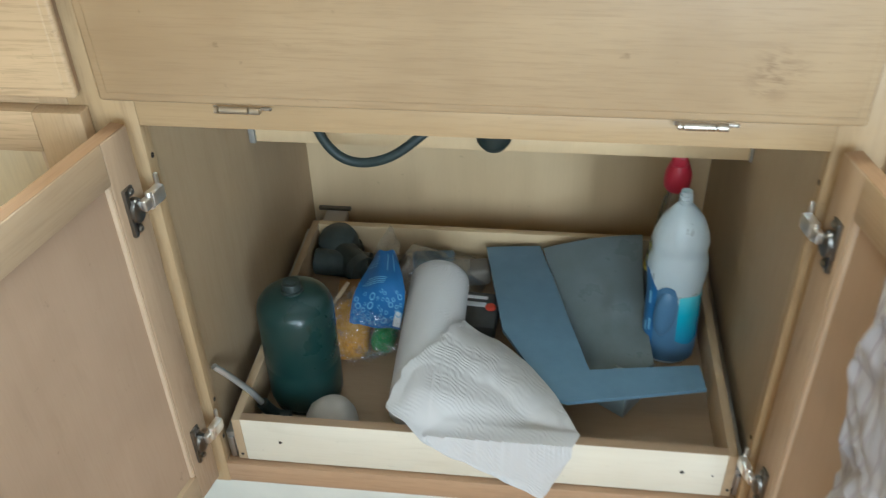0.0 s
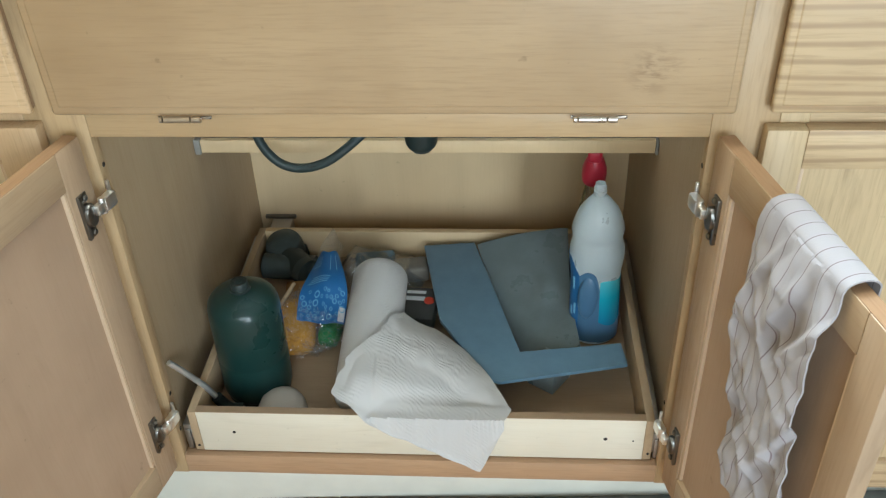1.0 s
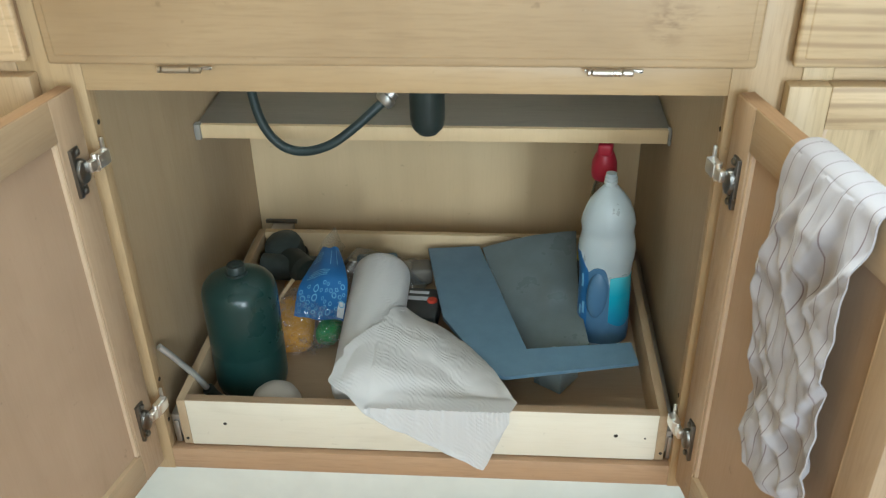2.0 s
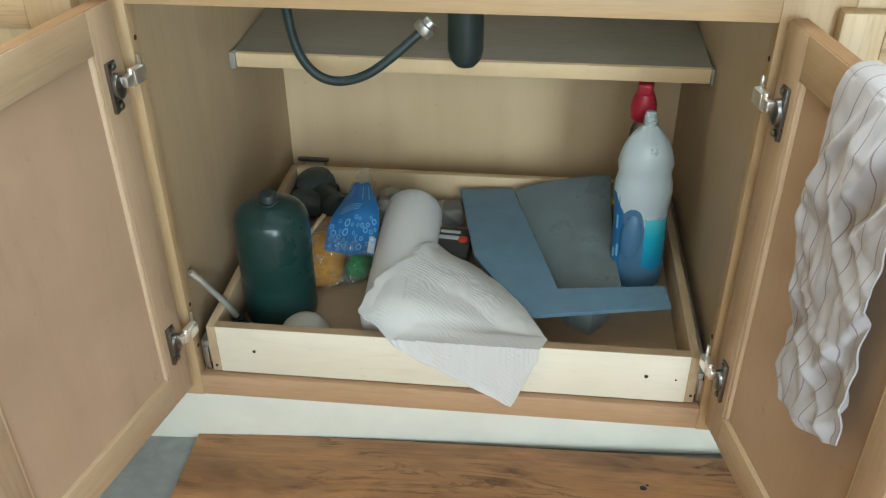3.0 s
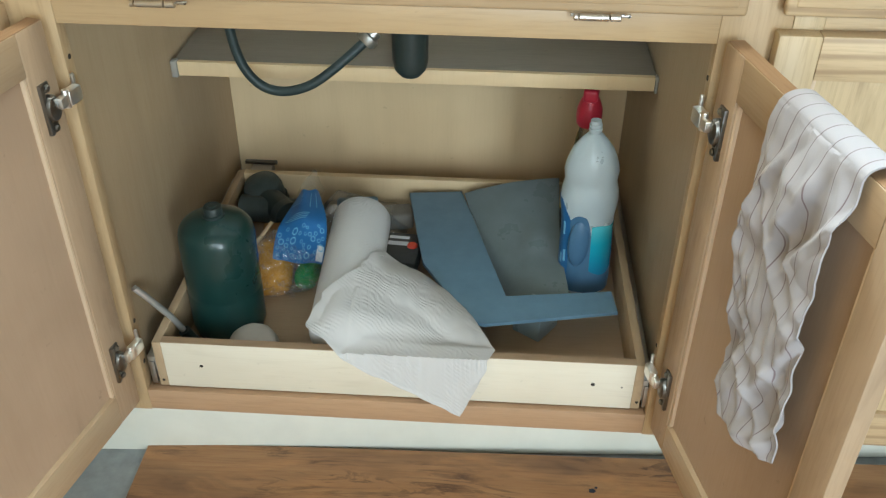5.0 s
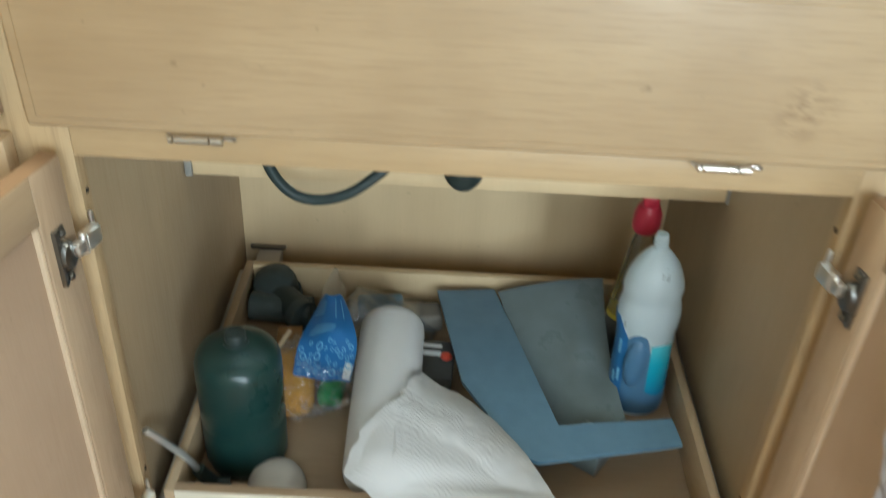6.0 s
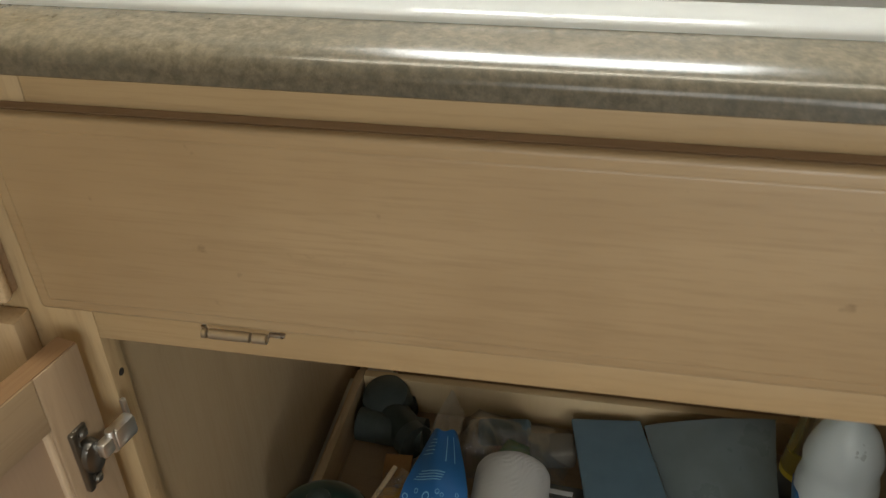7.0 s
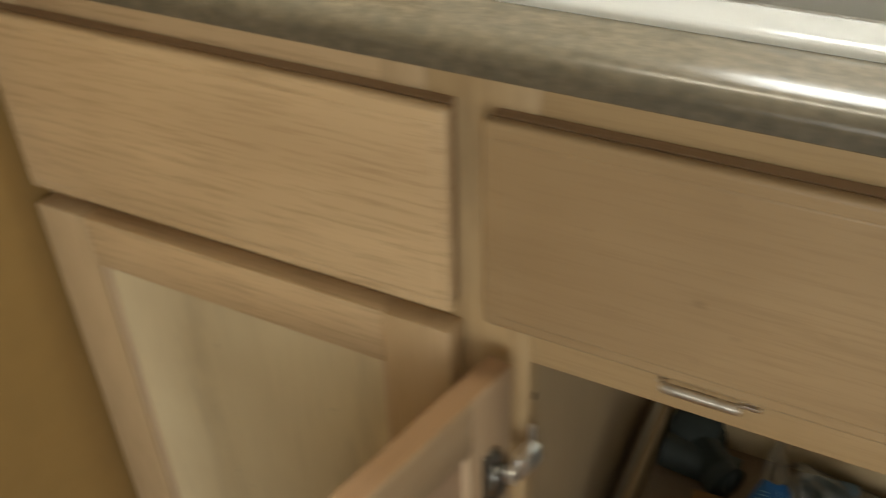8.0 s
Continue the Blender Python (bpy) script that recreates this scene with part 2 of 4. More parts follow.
sink_white = plain("white_sink_enamel", (0.76, 0.77, 0.75), 0.14, 0, 0.05, 30, 0.01)
window_white = plain("window_frame_paint", (0.75, 0.75, 0.72), 0.5)
crumb_dark = plain("dark_crumb", (0.03, 0.035, 0.05), 0.8)
crumb_pale = plain("pale_crumb", (0.6, 0.55, 0.45), 0.8)


def laminate():
    m, nt, b = mat("mottled_laminate")
    v = coords(nt, (1, 1, 1))
    a, g = noise_tex(nt, v, 150, 6.0, 0.75, 0.1), noise_tex(nt, v, 46, 5.0, 0.7, 0.3)
    c = mixc(nt, ramp(nt, a, (0.34, 0.0), (0.66, 1.0)), (0.080, 0.070, 0.050), (0.168, 0.145, 0.105))
    c = mixc(nt, ramp(nt, g, (0.45, 0.0), (0.66, 0.5)), c, (0.075, 0.074, 0.060))
    c = mixc(nt, ramp(nt, noise_tex(nt, v, 110, 4.0, 0.7), (0.58, 0.0), (0.72, 0.35)), c, (0.23, 0.195, 0.14))
    nt.links.new(c, b.inputs["Base Color"])
    b.inputs["Roughness"].default_value = 0.22
    bump(nt, b, a, 0.02, 0.0004)
    return m


def cloth():
    m, nt, b = mat("striped_towel_cloth")
    tc = nt.nodes.new("ShaderNodeUVMap")
    sep = nt.nodes.new("ShaderNodeSeparateXYZ")
    nt.links.new(tc.outputs[0], sep.inputs[0])
    mul = N(nt, "ShaderNodeMath"); mul.operation = "MULTIPLY"; mul.inputs[1].default_value = 7.0
    nt.links.new(sep.outputs[0], mul.inputs[0])
    fr = N(nt, "ShaderNodeMath"); fr.operation = "FRACT"
    nt.links.new(mul.outputs[0], fr.inputs[0])
    stripe = ramp(nt, fr.outputs[0], (0.0, 0.0), (0.465, 0.0), (0.490, 0.8), (0.515, 0.8), (0.54, 0.0))
    v = coords(nt, (1, 1, 1))
    g = noise_tex(nt, v, 9.0, 3.0)
    c = mixc(nt, ramp(nt, g, (0.4, 0.0), (0.75, 0.5)), (0.345, 0.332, 0.350), (0.29, 0.277, 0.290))
    c = mixc(nt, stripe, c, (0.12, 0.07, 0.08))
    nt.links.new(c, b.inputs["Base Color"])
    b.inputs["Roughness"].default_value = 0.95
    b.inputs["Sheen Weight"].default_value = 0.2
    bump(nt, b, noise_tex(nt, v, 500, 3.0), 0.3, 0.0006)
    return m


def quilted():
    m, nt, b = mat("embossed_paper")
    v = coords(nt, (1, 1, 1), 0.0)
    w = N(nt, "ShaderNodeTexWave", Scale=74.0, Distortion=16.0, Detail=1.0)
    w.inputs["Detail Scale"].default_value = 0.35
    w.bands_direction = "DIAGONAL"
    nt.links.new(v, w.inputs["Vector"])
    g = noise_tex(nt, v, 11.0, 3.0)
    nt.links.new(mixc(nt, g, (0.585, 0.58, 0.57), (0.525, 0.52, 0.508)), b.inputs["Base Color"])
    b.inputs["Roughness"].default_value = 0.95
    b.inputs["Subsurface Weight"].default_value = 0.0
    mask = ramp(nt, noise_tex(nt, v, 14.0, 2.0), (0.42, 0.0), (0.62, 1.0))
    # short dashes that change their slant from row to row
    w2 = N(nt, "ShaderNodeTexWave", Scale=24.0, Distortion=5.0, Detail=1.0)
    w2.bands_direction = "X"
    nt.links.new(v, w2.inputs["Vector"])
    cut = N(nt, "ShaderNodeMath"); cut.operation = "MULTIPLY"
    nt.links.new(ramp(nt, w2.outputs["Fac"], (0.15, 0.35), (0.5, 1.0)), cut.inputs[0]); nt.links.new(mask, cut.inputs[1])
    mask = cut.outputs[0]
    mm = N(nt, "ShaderNodeMath"); mm.operation = "MULTIPLY"
    nt.links.new(w.outputs["Fac"], mm.inputs[0]); nt.links.new(mask, mm.inputs[1])
    bump(nt, b, mm.outputs[0], 0.5, 0.0010)
    return m




def wood_print():
    m, nt, b = mat("wood_print_vinyl")
    v = coords(nt, (0.10, 1, 1))
    a = noise_tex(nt, v, 38, 6.0, 0.6, 1.2)
    c = ramp(nt, a, (0.22, (0.17, 0.08, 0.034)), (0.40, (0.33, 0.168, 0.070)), (0.60, (0.38, 0.208, 0.092)), (0.80, (0.43, 0.25, 0.118)))
    g = noise_tex(nt, coords(nt, (0.35, 1, 1)), 9.0, 4.0, 0.6)
    c = mixc(nt, ramp(nt, g, (0.50, 0.0), (0.72, 0.75)), c, (0.12, 0.065, 0.036))
    f = noise_tex(nt, coords(nt, (0.04, 1, 1)), 260, 3.0, 0.6)
    c = mixc(nt, ramp(nt, f, (0.5, 0.0), (0.8, 0.4)), c, (0.10, 0.05, 0.028))
    crack = noise_tex(nt, coords(nt, (0.16, 1, 1)), 42, 6.0, 0.7, 1.8)
    patch = noise_tex(nt, coords(nt, (0.5, 1, 1)), 13.0, 3.0, 0.6)
    both = N(nt, "ShaderNodeMath"); both.operation = "MULTIPLY"
    nt.links.new(ramp(nt, crack, (0.50, 0.0), (0.56, 1.0), (0.60, 1.0), (0.68, 0.1)), both.inputs[0])
    nt.links.new(ramp(nt, patch, (0.46, 0.0), (0.62, 0.85)), both.inputs[1])
    c = mixc(nt, both.outputs[0], c, (0.085, 0.042, 0.022))
    warm = noise_tex(nt, coords(nt, (0.3, 1, 1)), 22.0, 4.0, 0.6, 0.8)
    c = mixc(nt, ramp(nt, warm, (0.52, 0.0), (0.70, 0.5)), c, (0.50, 0.25, 0.095))
    nt.links.new(c, b.inputs["Base Color"])
    nt.links.new(ramp(nt, g, (0.3, 0.36), (0.7, 0.52)), b.inputs["Roughness"])
    bump(nt, b, f, 0.12, 0.0005)
    return m


def fluid():
    """Tinted cleaner: turquoise where the layer is thin, deeper blue at the foot of the jug."""
    m, nt, b = mat("turquoise_fluid")
    tc, sep = nt.nodes.new("ShaderNodeTexCoord"), nt.nodes.new("ShaderNodeSeparateXYZ")
    nt.links.new(tc.outputs["Object"], sep.inputs[0])
    mr = N(nt, "ShaderNodeMapRange")
    mr.inputs["From Min"].default_value, mr.inputs["From Max"].default_value = 0.02, 0.12
    nt.links.new(sep.outputs[2], mr.inputs[0])
    nt.links.new(ramp(nt, mr.outputs[0], (0.0, (0.05, 0.20, 0.40)), (0.30, (0.035, 0.30, 0.50)), (0.70, (0.04, 0.43, 0.60)), (1.0, (0.13, 0.60, 0.70))), b.inputs["Base Color"])
    b.inputs["Roughness"].default_value = 0.2
    b.inputs["Coat Weight"].default_value = 0.3
    return m


liquid = fluid()
counter_mat, cloth_mat, quilt_mat, mat_wood = laminate(), cloth(), quilted(), wood_print()


# ---- builders ----
def box(bm, x0, x1, y0, y1, z0, z1, bevel=0.0, seg=2, m=None):
    r = bmesh.ops.create_cube(bm, size=1.0, matrix=Matrix.Translation(((x0 + x1) / 2, (y0 + y1) / 2, (z0 + z1) / 2)) @ Matrix.Diagonal((x1 - x0, y1 - y0, z1 - z0, 1)))
    vs = r["verts"]
    if bevel:
        es = list({e for v in vs for e in v.link_edges})
        out = bmesh.ops.bevel(bm, geom=es, offset=bevel, segments=seg, affect="EDGES", profile=0.5)
        vs = list({v for f in out["faces"] for v in f.verts} | {v for v in vs if v.is_valid})
    if m is not None:
        bmesh.ops.transform(bm, matrix=m, verts=vs)
    return bm


def B():
    return bmesh.new()


def boxed(*a, **k):
    return box(B(), *a, **k)


def lathe(profile, n=40, sx=1.0, sy=1.0, bm=None, m=None):
    """A turned shape about z from (radius, height) pairs."""
    bm = bm or B()
    rings = []
    for r, z in profile:
        rings.append([bm.verts.new((sx * r * math.cos(2 * math.pi * i / n), sy * r * math.sin(2 * math.pi * i / n), z)) for i in range(n)])
    for a, b2 in zip(rings, rings[1:]):
        for i in range(n):
            bm.faces.new((a[i], a[(i + 1) % n], b2[(i + 1) % n], b2[i]))
    bm.faces.new(list(reversed(rings[0])))
    bm.faces.new(rings[-1])
    if m is not None:
        bmesh.ops.transform(bm, matrix=m, verts=[v for ring in rings for v in ring])
    return bm


def tube(points, r, n=14, bm=None):
    """A round bar along a smooth line through the points."""
    bm = bm or B()
    pts = [Vector(p) for p in points]
    if len(pts) > 2:
        fine = []
        for i in range(len(pts) - 1):
            p0, p1, p2, p3 = pts[max(i - 1, 0)], pts[i], pts[i + 1], pts[min(i + 2, len(pts) - 1)]
            for k in range(8):
                t = k / 8
                fine.append(0.5 * ((2 * p1) + (p2 - p0) * t + (2 * p0 - 5 * p1 + 4 * p2 - p3) * t * t + (3 * p1 - p0 - 3 * p2 + p3) * t ** 3))
        pts = fine + [pts[-1]]
    rings, up = [], Vector((0.13, 0.31, 0.94))
    for i, p in enumerate(pts):
        d = (pts[min(i + 1, len(pts) - 1)] - pts[max(i - 1, 0)]).normalized()
        s = d.cross(up).normalized()
        q = s.cross(d)
        rings.append([bm.verts.new(p + r * (math.cos(2 * math.pi * k / n) * s + math.sin(2 * math.pi * k / n) * q)) for k in range(n)])
    for a, b2 in zip(rings, rings[1:]):
        for k in range(n):
            bm.faces.new((a[k], a[(k + 1) % n], b2[(k + 1) % n], b2[k]))
    bm.faces.new(list(reversed(rings[0])))
    bm.faces.new(rings[-1])
    return bm


def grid(nu, nv, f, thick=0.0, uv=False):
    """A sheet from f(u, v), with thickness along its normals."""
    bm = B()
    vs = [[bm.verts.new(f(i / nu, j / nv)) for j in range(nv + 1)] for i in range(nu + 1)]
    layer = bm.loops.layers.uv.new("UVMap") if uv else None
    for i in range(nu):
        for j in range(nv):
            fc = bm.faces.new((vs[i][j], vs[i + 1][j], vs[i + 1][j + 1], vs[i][j + 1]))
            if uv:
                for lp, (a, b2) in zip(fc.loops, ((i, j), (i + 1, j), (i + 1, j + 1), (i, j + 1))):
                    lp[layer].uv = (a / nu, b2 / nv)
    if thick:
        bm.normal_update()
        back = [[bm.verts.new(v.co - v.normal * thick) for v in row] for row in vs]
        for i in range(nu):
            for j in range(nv):
                fc = bm.faces.new((back[i][j], back[i][j + 1], back[i + 1][j + 1], back[i + 1][j]))
                if uv:
                    for lp, (a, b2) in zip(fc.loops, ((i, j), (i, j + 1), (i + 1, j + 1), (i + 1, j))):
                        lp[layer].uv = (a / nu, b2 / nv)
        for i in range(nu):
            bm.faces.new((vs[i][0], back[i][0], back[i + 1][0], vs[i + 1][0]))
            bm.faces.new((vs[i][nv], vs[i + 1][nv], back[i + 1][nv], back[i][nv]))
        for j in range(nv):
            bm.faces.new((vs[0][j], vs[0][j + 1], back[0][j + 1], back[0][j]))
            bm.faces.new((vs[nu][j], back[nu][j], back[nu][j + 1], vs[nu][j + 1]))
    return bm


def mesh_object(name, bm, material, smooth=True):
    me = bpy.data.meshes.new(name)
    bmesh.ops.recalc_face_normals(bm, faces=bm.faces[:])
    bm.to_mesh(me)
    bm.free()
    me.materials.append(material)
    if smooth:
        me.shade_smooth()
        me.set_sharp_from_angle(angle=radians(38))
    return new(name, me)


def part(name, bm, material, parent, label="", m=None):
    """One mesh under a thing or a part, at the world pose m."""
    ob = mesh_object(name, bm, material)
    ob.matrix_basis = m if m is not None else Matrix()
    if parent is not None:
        bpy.context.view_layer.update()
        ob.parent = parent
        ob.matrix_parent_inverse = parent.matrix_world.inverted()
    if label:
        ob["label"] = label
    return ob


def thing(name, x, y, z, label, category, group="", kind=""):
    ob = new(name)
    ob.empty_display_size = 0.05
    ob.matrix_basis = Matrix.Translation((x, y, z))
    return tagged(ob, label, category, group, kind)


def solid(name, bm, material, label, category, kind="", m=None, group=""):
    ob = mesh_object(name, bm, material)
    if m is not None:
        ob.matrix_basis = m
    return tagged(ob, label, category, group, kind)


# ---- the room ----
X0, X1, Y0, Y1, H = -0.7585, 2.6, -2.4, 0.66, 2.4
solid("floor", boxed(X0 - 0.1, X1 + 0.1, Y0 - 0.1, Y1 + 0.1, -0.1, 0.0), grey_vinyl, "worn grey vinyl floor with dark flecks", "floor", "structure")
solid("ceiling", boxed(X0 - 0.1, X1 + 0.1, Y0 - 0.1, Y1 + 0.1, H, H + 0.1), ceil_white, "plain white painted ceiling over the kitchen", "ceiling", "structure")
solid("wall_west", boxed(X0 - 0.1, X0, Y0 - 0.1, Y1 + 0.1, 0, H), wall_tan, "tan painted wall beside the base cabinets", "wall", "structure")
solid("wall_east", boxed(X1, X1 + 0.1, Y0 - 0.1, Y1 + 0.1, 0, H), wall_cream, "cream painted plain kitchen wall", "wall", "structure")


def wall_with_openings(name, y0, y1, openings):
    """A wall along x with openings (x0, x1, z0, z1), from west to east."""
    bm, x = B(), X0
    for ox0, ox1, oz0, oz1 in openings:
        box(bm, x, ox0, y0, y1, 0, H)
        if oz0 > 0:
            box(bm, ox0, ox1, y0, y1, 0, oz0)
        box(bm, ox0, ox1, y0, y1, oz1, H)
        x = ox1
    box(bm, x, X1, y0, y1, 0, H)
    return solid(name, bm, wall_cream, "cream painted wall with daylight openings", "wall", "structure")


def window_unit(name, y, wx0, wx1, wz0, wz1, label="white framed window out of view letting in daylight", category="window"):
    w = thing(name, (wx0 + wx1) / 2, y, wz0, label, category, kind="structure")
    for nm, a in (("frame_side", (wx0, wx0 + 0.04, wz0, wz1)), ("frame_side", (wx1 - 0.04, wx1, wz0, wz1)),
                  ("frame_bar", (wx0 + 0.04, wx1 - 0.04, wz0, wz0 + 0.04)), ("frame_bar", (wx0 + 0.04, wx1 - 0.04, wz1 - 0.04, wz1))):
        part(nm, boxed(a[0], a[1], y - 0.02, y + 0.02, a[2], a[3], 0.003), window_white, w)
    return w


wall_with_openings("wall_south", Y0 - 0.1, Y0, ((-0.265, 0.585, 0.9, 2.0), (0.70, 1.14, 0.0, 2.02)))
# window added out of view to house the fill lamp
window_unit("added_window", Y0 - 0.05, -0.265, 0.585, 0.9, 2.0)
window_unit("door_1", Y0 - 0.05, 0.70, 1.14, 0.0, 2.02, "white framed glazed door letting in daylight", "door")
wall_with_openings("wall_north", Y1, Y1 + 0.1, ((-0.42, 0.27, 1.42, 2.15),))
window_2 = window_unit("window_2", Y1 + 0.06, -0.42, 0.27, 1.42, 2.15)
part("mullion", boxed(-0.12, -0.09, Y1 + 0.045, Y1 + 0.075, 1.46, 2.11, 0.003), window_white, window_2)

# unseen fixture, added to go with the overhead lamp
fixture = thing("added_ceiling_light", -0.05, 0.02, H, "long white light fixture added on the ceiling out of view", "light")
part("housing", boxed(-0.68, 0.58, -0.06, 0.10, H - 0.05, H, 0.006), window_white, fixture)
part("diffuser", boxed(-0.66, 0.56, -0.045, 0.085, H - 0.068, H - 0.050, 0.004), ceil_white, fixture)

# white toe board under the cabinets, set a little askew
toe = solid("toe_kick", boxed(-0.34, 1.75, 0.0, 0.012, 0.0, 0.168, 0.002), white_paint, "white vinyl toe kick board under the cabinets", "toe kick", "structure", m=pose(-0.38, 0.058, 0.0, 0, 0, 3.2))

# ---- cabinets ----
OX, OZ0, OZ1 = 0.336, 0.186, 0.707
T = 0.019


def hinge_plate():
    """The cup plate of a face-frame hinge on the door: an upright flange, a boss rounded towards the frame, two screw ears."""
    bm = B()
    box(bm, 0.0270, 0.0325, -0.001, 0.0045, -0.030, 0.027, 0.0012)
    for z in (-0.0240, 0.0215):
        box(bm, 0.0165, 0.0290, -0.001, 0.0028, z - 0.0058, z + 0.0058, 0.0018)
        lathe([(0.0040, 0.0), (0.0040, 0.0034), (0.0024, 0.0048)], 14, bm=bm, m=Matrix.Translation((0.0222, 0.001, z)) @ pose(0, 0, 0, -90))
    lathe([(0.0150, -0.001), (0.0148, 0.0050), (0.0130, 0.0078), (0.0085, 0.0092), (0.002, 0.0095)], 26, 0.70, 1.0, bm=bm, m=Matrix.Translation((0.0215, 0.0, -0.0015)) @ pose(0, 0, 0, -90))
    box(bm, 0.0190, 0.0275, 0.000, 0.0085, -0.0135, 0.0110, 0.002)
    return bm


def hinge_arm():
    """The two-piece arm of the hinge and its clip on the frame's edge."""
    bm = B()
    box(bm, 0.0080, 0.0200, 0.0070, 0.0155, -0.0035, 0.0095, 0.0022)
    box(bm, -0.0140, 0.0070, 0.0060, 0.0170, -0.0055, 0.0125, 0.0030)
    lathe([(0.0034, -0.006), (0.0038, -0.005), (0.0038, 0.0130), (0.0034, 0.0140)], 14, bm=bm, m=Matrix.Translation((0.0075, 0.0118, 0.0)))
    box(bm, -0.0175, -0.0130, 0.0045, 0.0088, -0.0110, 0.0225, 0.0016)
    return bm


def framed_door(name, parent, w, h, stile, rail, m, sgn, mats, hinges=(), label=""):
    """A frame and panel door; local x runs from the hinge edge, y through the thickness from 0 (inner face) to T, z up. sgn flips x."""
    ms, mr, mp = mats

    def bx(x0, x1, y0, y1, z0, z1, bevel=0.002):
        a, b2 = sorted((sgn * x0, sgn * x1))
        return boxed(a, b2, y0, y1, z0, z1, bevel)
    r = 0.007
    door = part(name, bx(stile - 0.008, w - stile + 0.008, r, T - r, rail - 0.008, h - rail + 0.008, 0.0), mp, parent, label, m)
    part("stile", bx(0, stile, 0, T, 0, h), ms, door, m=m)
    part("stile", bx(w - stile, w, 0, T, 0, h), ms, door, m=m)
    part("rail", bx(stile, w - stile, 0.0004, T - 0.0004, 0, rail, 0.001), mr, door, m=m)
    part("rail", bx(stile, w - stile, 0.0004, T - 0.0004, h - rail, h, 0.001), mr, door, m=m)
    for a in ((stile, stile + 0.0045), (w - stile - 0.0045, w - stile)):
        part("bead", bx(a[0], a[1], 0.0025, T - 0.0025, rail, h - rail, 0.0012), bead_wood, door, "pale bevelled bead", m=m)
    if hinges:
        part("top_edge", bx(0.0012, w - 0.0012, 0.0015, T - 0.0015, h - 0.0006, h + 0.0007, 0.0), door_edge, door, "reddish brown stained top edge", m=m)
    for z in hinges:
        for nm, hb, hm, lb in (("hinge_plate", hinge_plate(), hinge_grey, "dull grey hinge plate"), ("hinge_arm", hinge_arm(), chrome, "bright chrome hinge arm")):
            bmesh.ops.transform(hb, matrix=Matrix.Translation((0, 0, z)) @ Matrix.Diagonal((sgn, -1, 1, 1)), verts=hb.verts[:])
            part(nm, hb, hm, door, lb, m=m)
    return door


def slab_front(name, parent, x0, x1, z0, z1, mat_face, label="", lean=0.0):
    """An overlay drawer front with a rounded lip over a dark rebate; lean draws its foot back towards the frame."""
    def leaning(bm):
        for v in bm.verts:
            v.co.y *= 1 - lean * (1 - (v.co.z - z0) / (z1 - z0))
        return bm
    bm = boxed(x0, x1, -T + 0.0009, -0.0085, z0, z1, 0.0040, 4)
    box(bm, x0 + 0.0085, x1 - 0.0085, -T, -T + 0.0055, z0 + 0.0085, z1 - 0.0085, 0.0030, 4)
    f = part(name, leaning(bm), mat_face, parent, label)
    part("lip", leaning(boxed(x0 + 0.003, x1 - 0.003, -0.0087, -0.0005, z0 + 0.002, z1 - 0.0004)), edge_wood, f, "darker rebated edge")
    return f


sink_cab = thing("sink_base_cabinet", 0, 0.28, 0.0, "light alder sink base cabinet with both doors open", "cabinet")
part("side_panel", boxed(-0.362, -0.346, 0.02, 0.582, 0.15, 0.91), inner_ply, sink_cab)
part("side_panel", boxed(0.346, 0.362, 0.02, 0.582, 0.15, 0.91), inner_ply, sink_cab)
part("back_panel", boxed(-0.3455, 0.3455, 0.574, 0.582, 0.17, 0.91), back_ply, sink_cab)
part("bottom_panel", boxed(-0.345, 0.345, 0.0195, 0.573, 0.155, 0.178), tray_ply, sink_cab)
part("stile", boxed(-0.405, -OX, 0, T, 0.150, 0.9225, 0.0006), alder_z, sink_cab)
part("stile", boxed(OX, 0.405, 0, T, 0.150, 0.9225, 0.0006), alder_z, sink_cab)
part("bottom_rail", boxed(-OX, OX, 0.0005, T, 0.151, OZ0, 0.001), rail_wood, sink_cab, "reddish wooden bottom rail")
part("middle_rail", boxed(-OX, OX, 0.0005, T, OZ1, 0.738, 0.001), alder_x, sink_cab)
part("top_rail", boxed(-OX, OX, 0.0005, T, 0.878, 0.9225, 0.001), alder_x, sink_cab)
# its wood colour carries the shade that falls on this front
front = slab_front("false_front", sink_cab, -0.364, 0.356, 0.7405, 0.8895, shaded_front_wood, "wide alder tilt-out false drawer front", lean=0.30)


def barrel_hinge():
    bm = B()
    box(bm, 0.0165, 0.0275, 0.0022, 0.0052, -0.0012, 0.0016, 0.0005)
    box(bm, -0.0310, -0.0275, 0.0030, 0.0060, -0.0016, 0.0014, 0.0005)
    for a, b2 in ((-0.0285, -0.0240), (-0.0235, 0.0060), (0.0065, 0.0175)):
        lathe([(0.0022, a), (0.0035, a + 0.0008), (0.0035, b2 - 0.0008), (0.0022, b2)], 16, bm=bm, m=pose(0, -0.001, 0, 0, 90, 0))
    lathe([(0.0020, 0), (0.0020, 0.001), (0.0012, 0.002)], 12, bm=bm, m=Matrix.Translation((0.0255, 0.0042, 0)) @ pose(0, 0, 0, 90))
    return bm


for hx in (-0.219, 0.219):
    part("tilt_hinge", barrel_hinge(), nickel, front, "dull nickel barrel hinge", m=pose(hx, -0.0142, 0.7368))

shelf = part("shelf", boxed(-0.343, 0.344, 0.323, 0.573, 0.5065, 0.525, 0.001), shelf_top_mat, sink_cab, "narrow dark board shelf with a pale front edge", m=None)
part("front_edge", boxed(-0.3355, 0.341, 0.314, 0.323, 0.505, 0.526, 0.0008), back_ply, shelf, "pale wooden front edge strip")
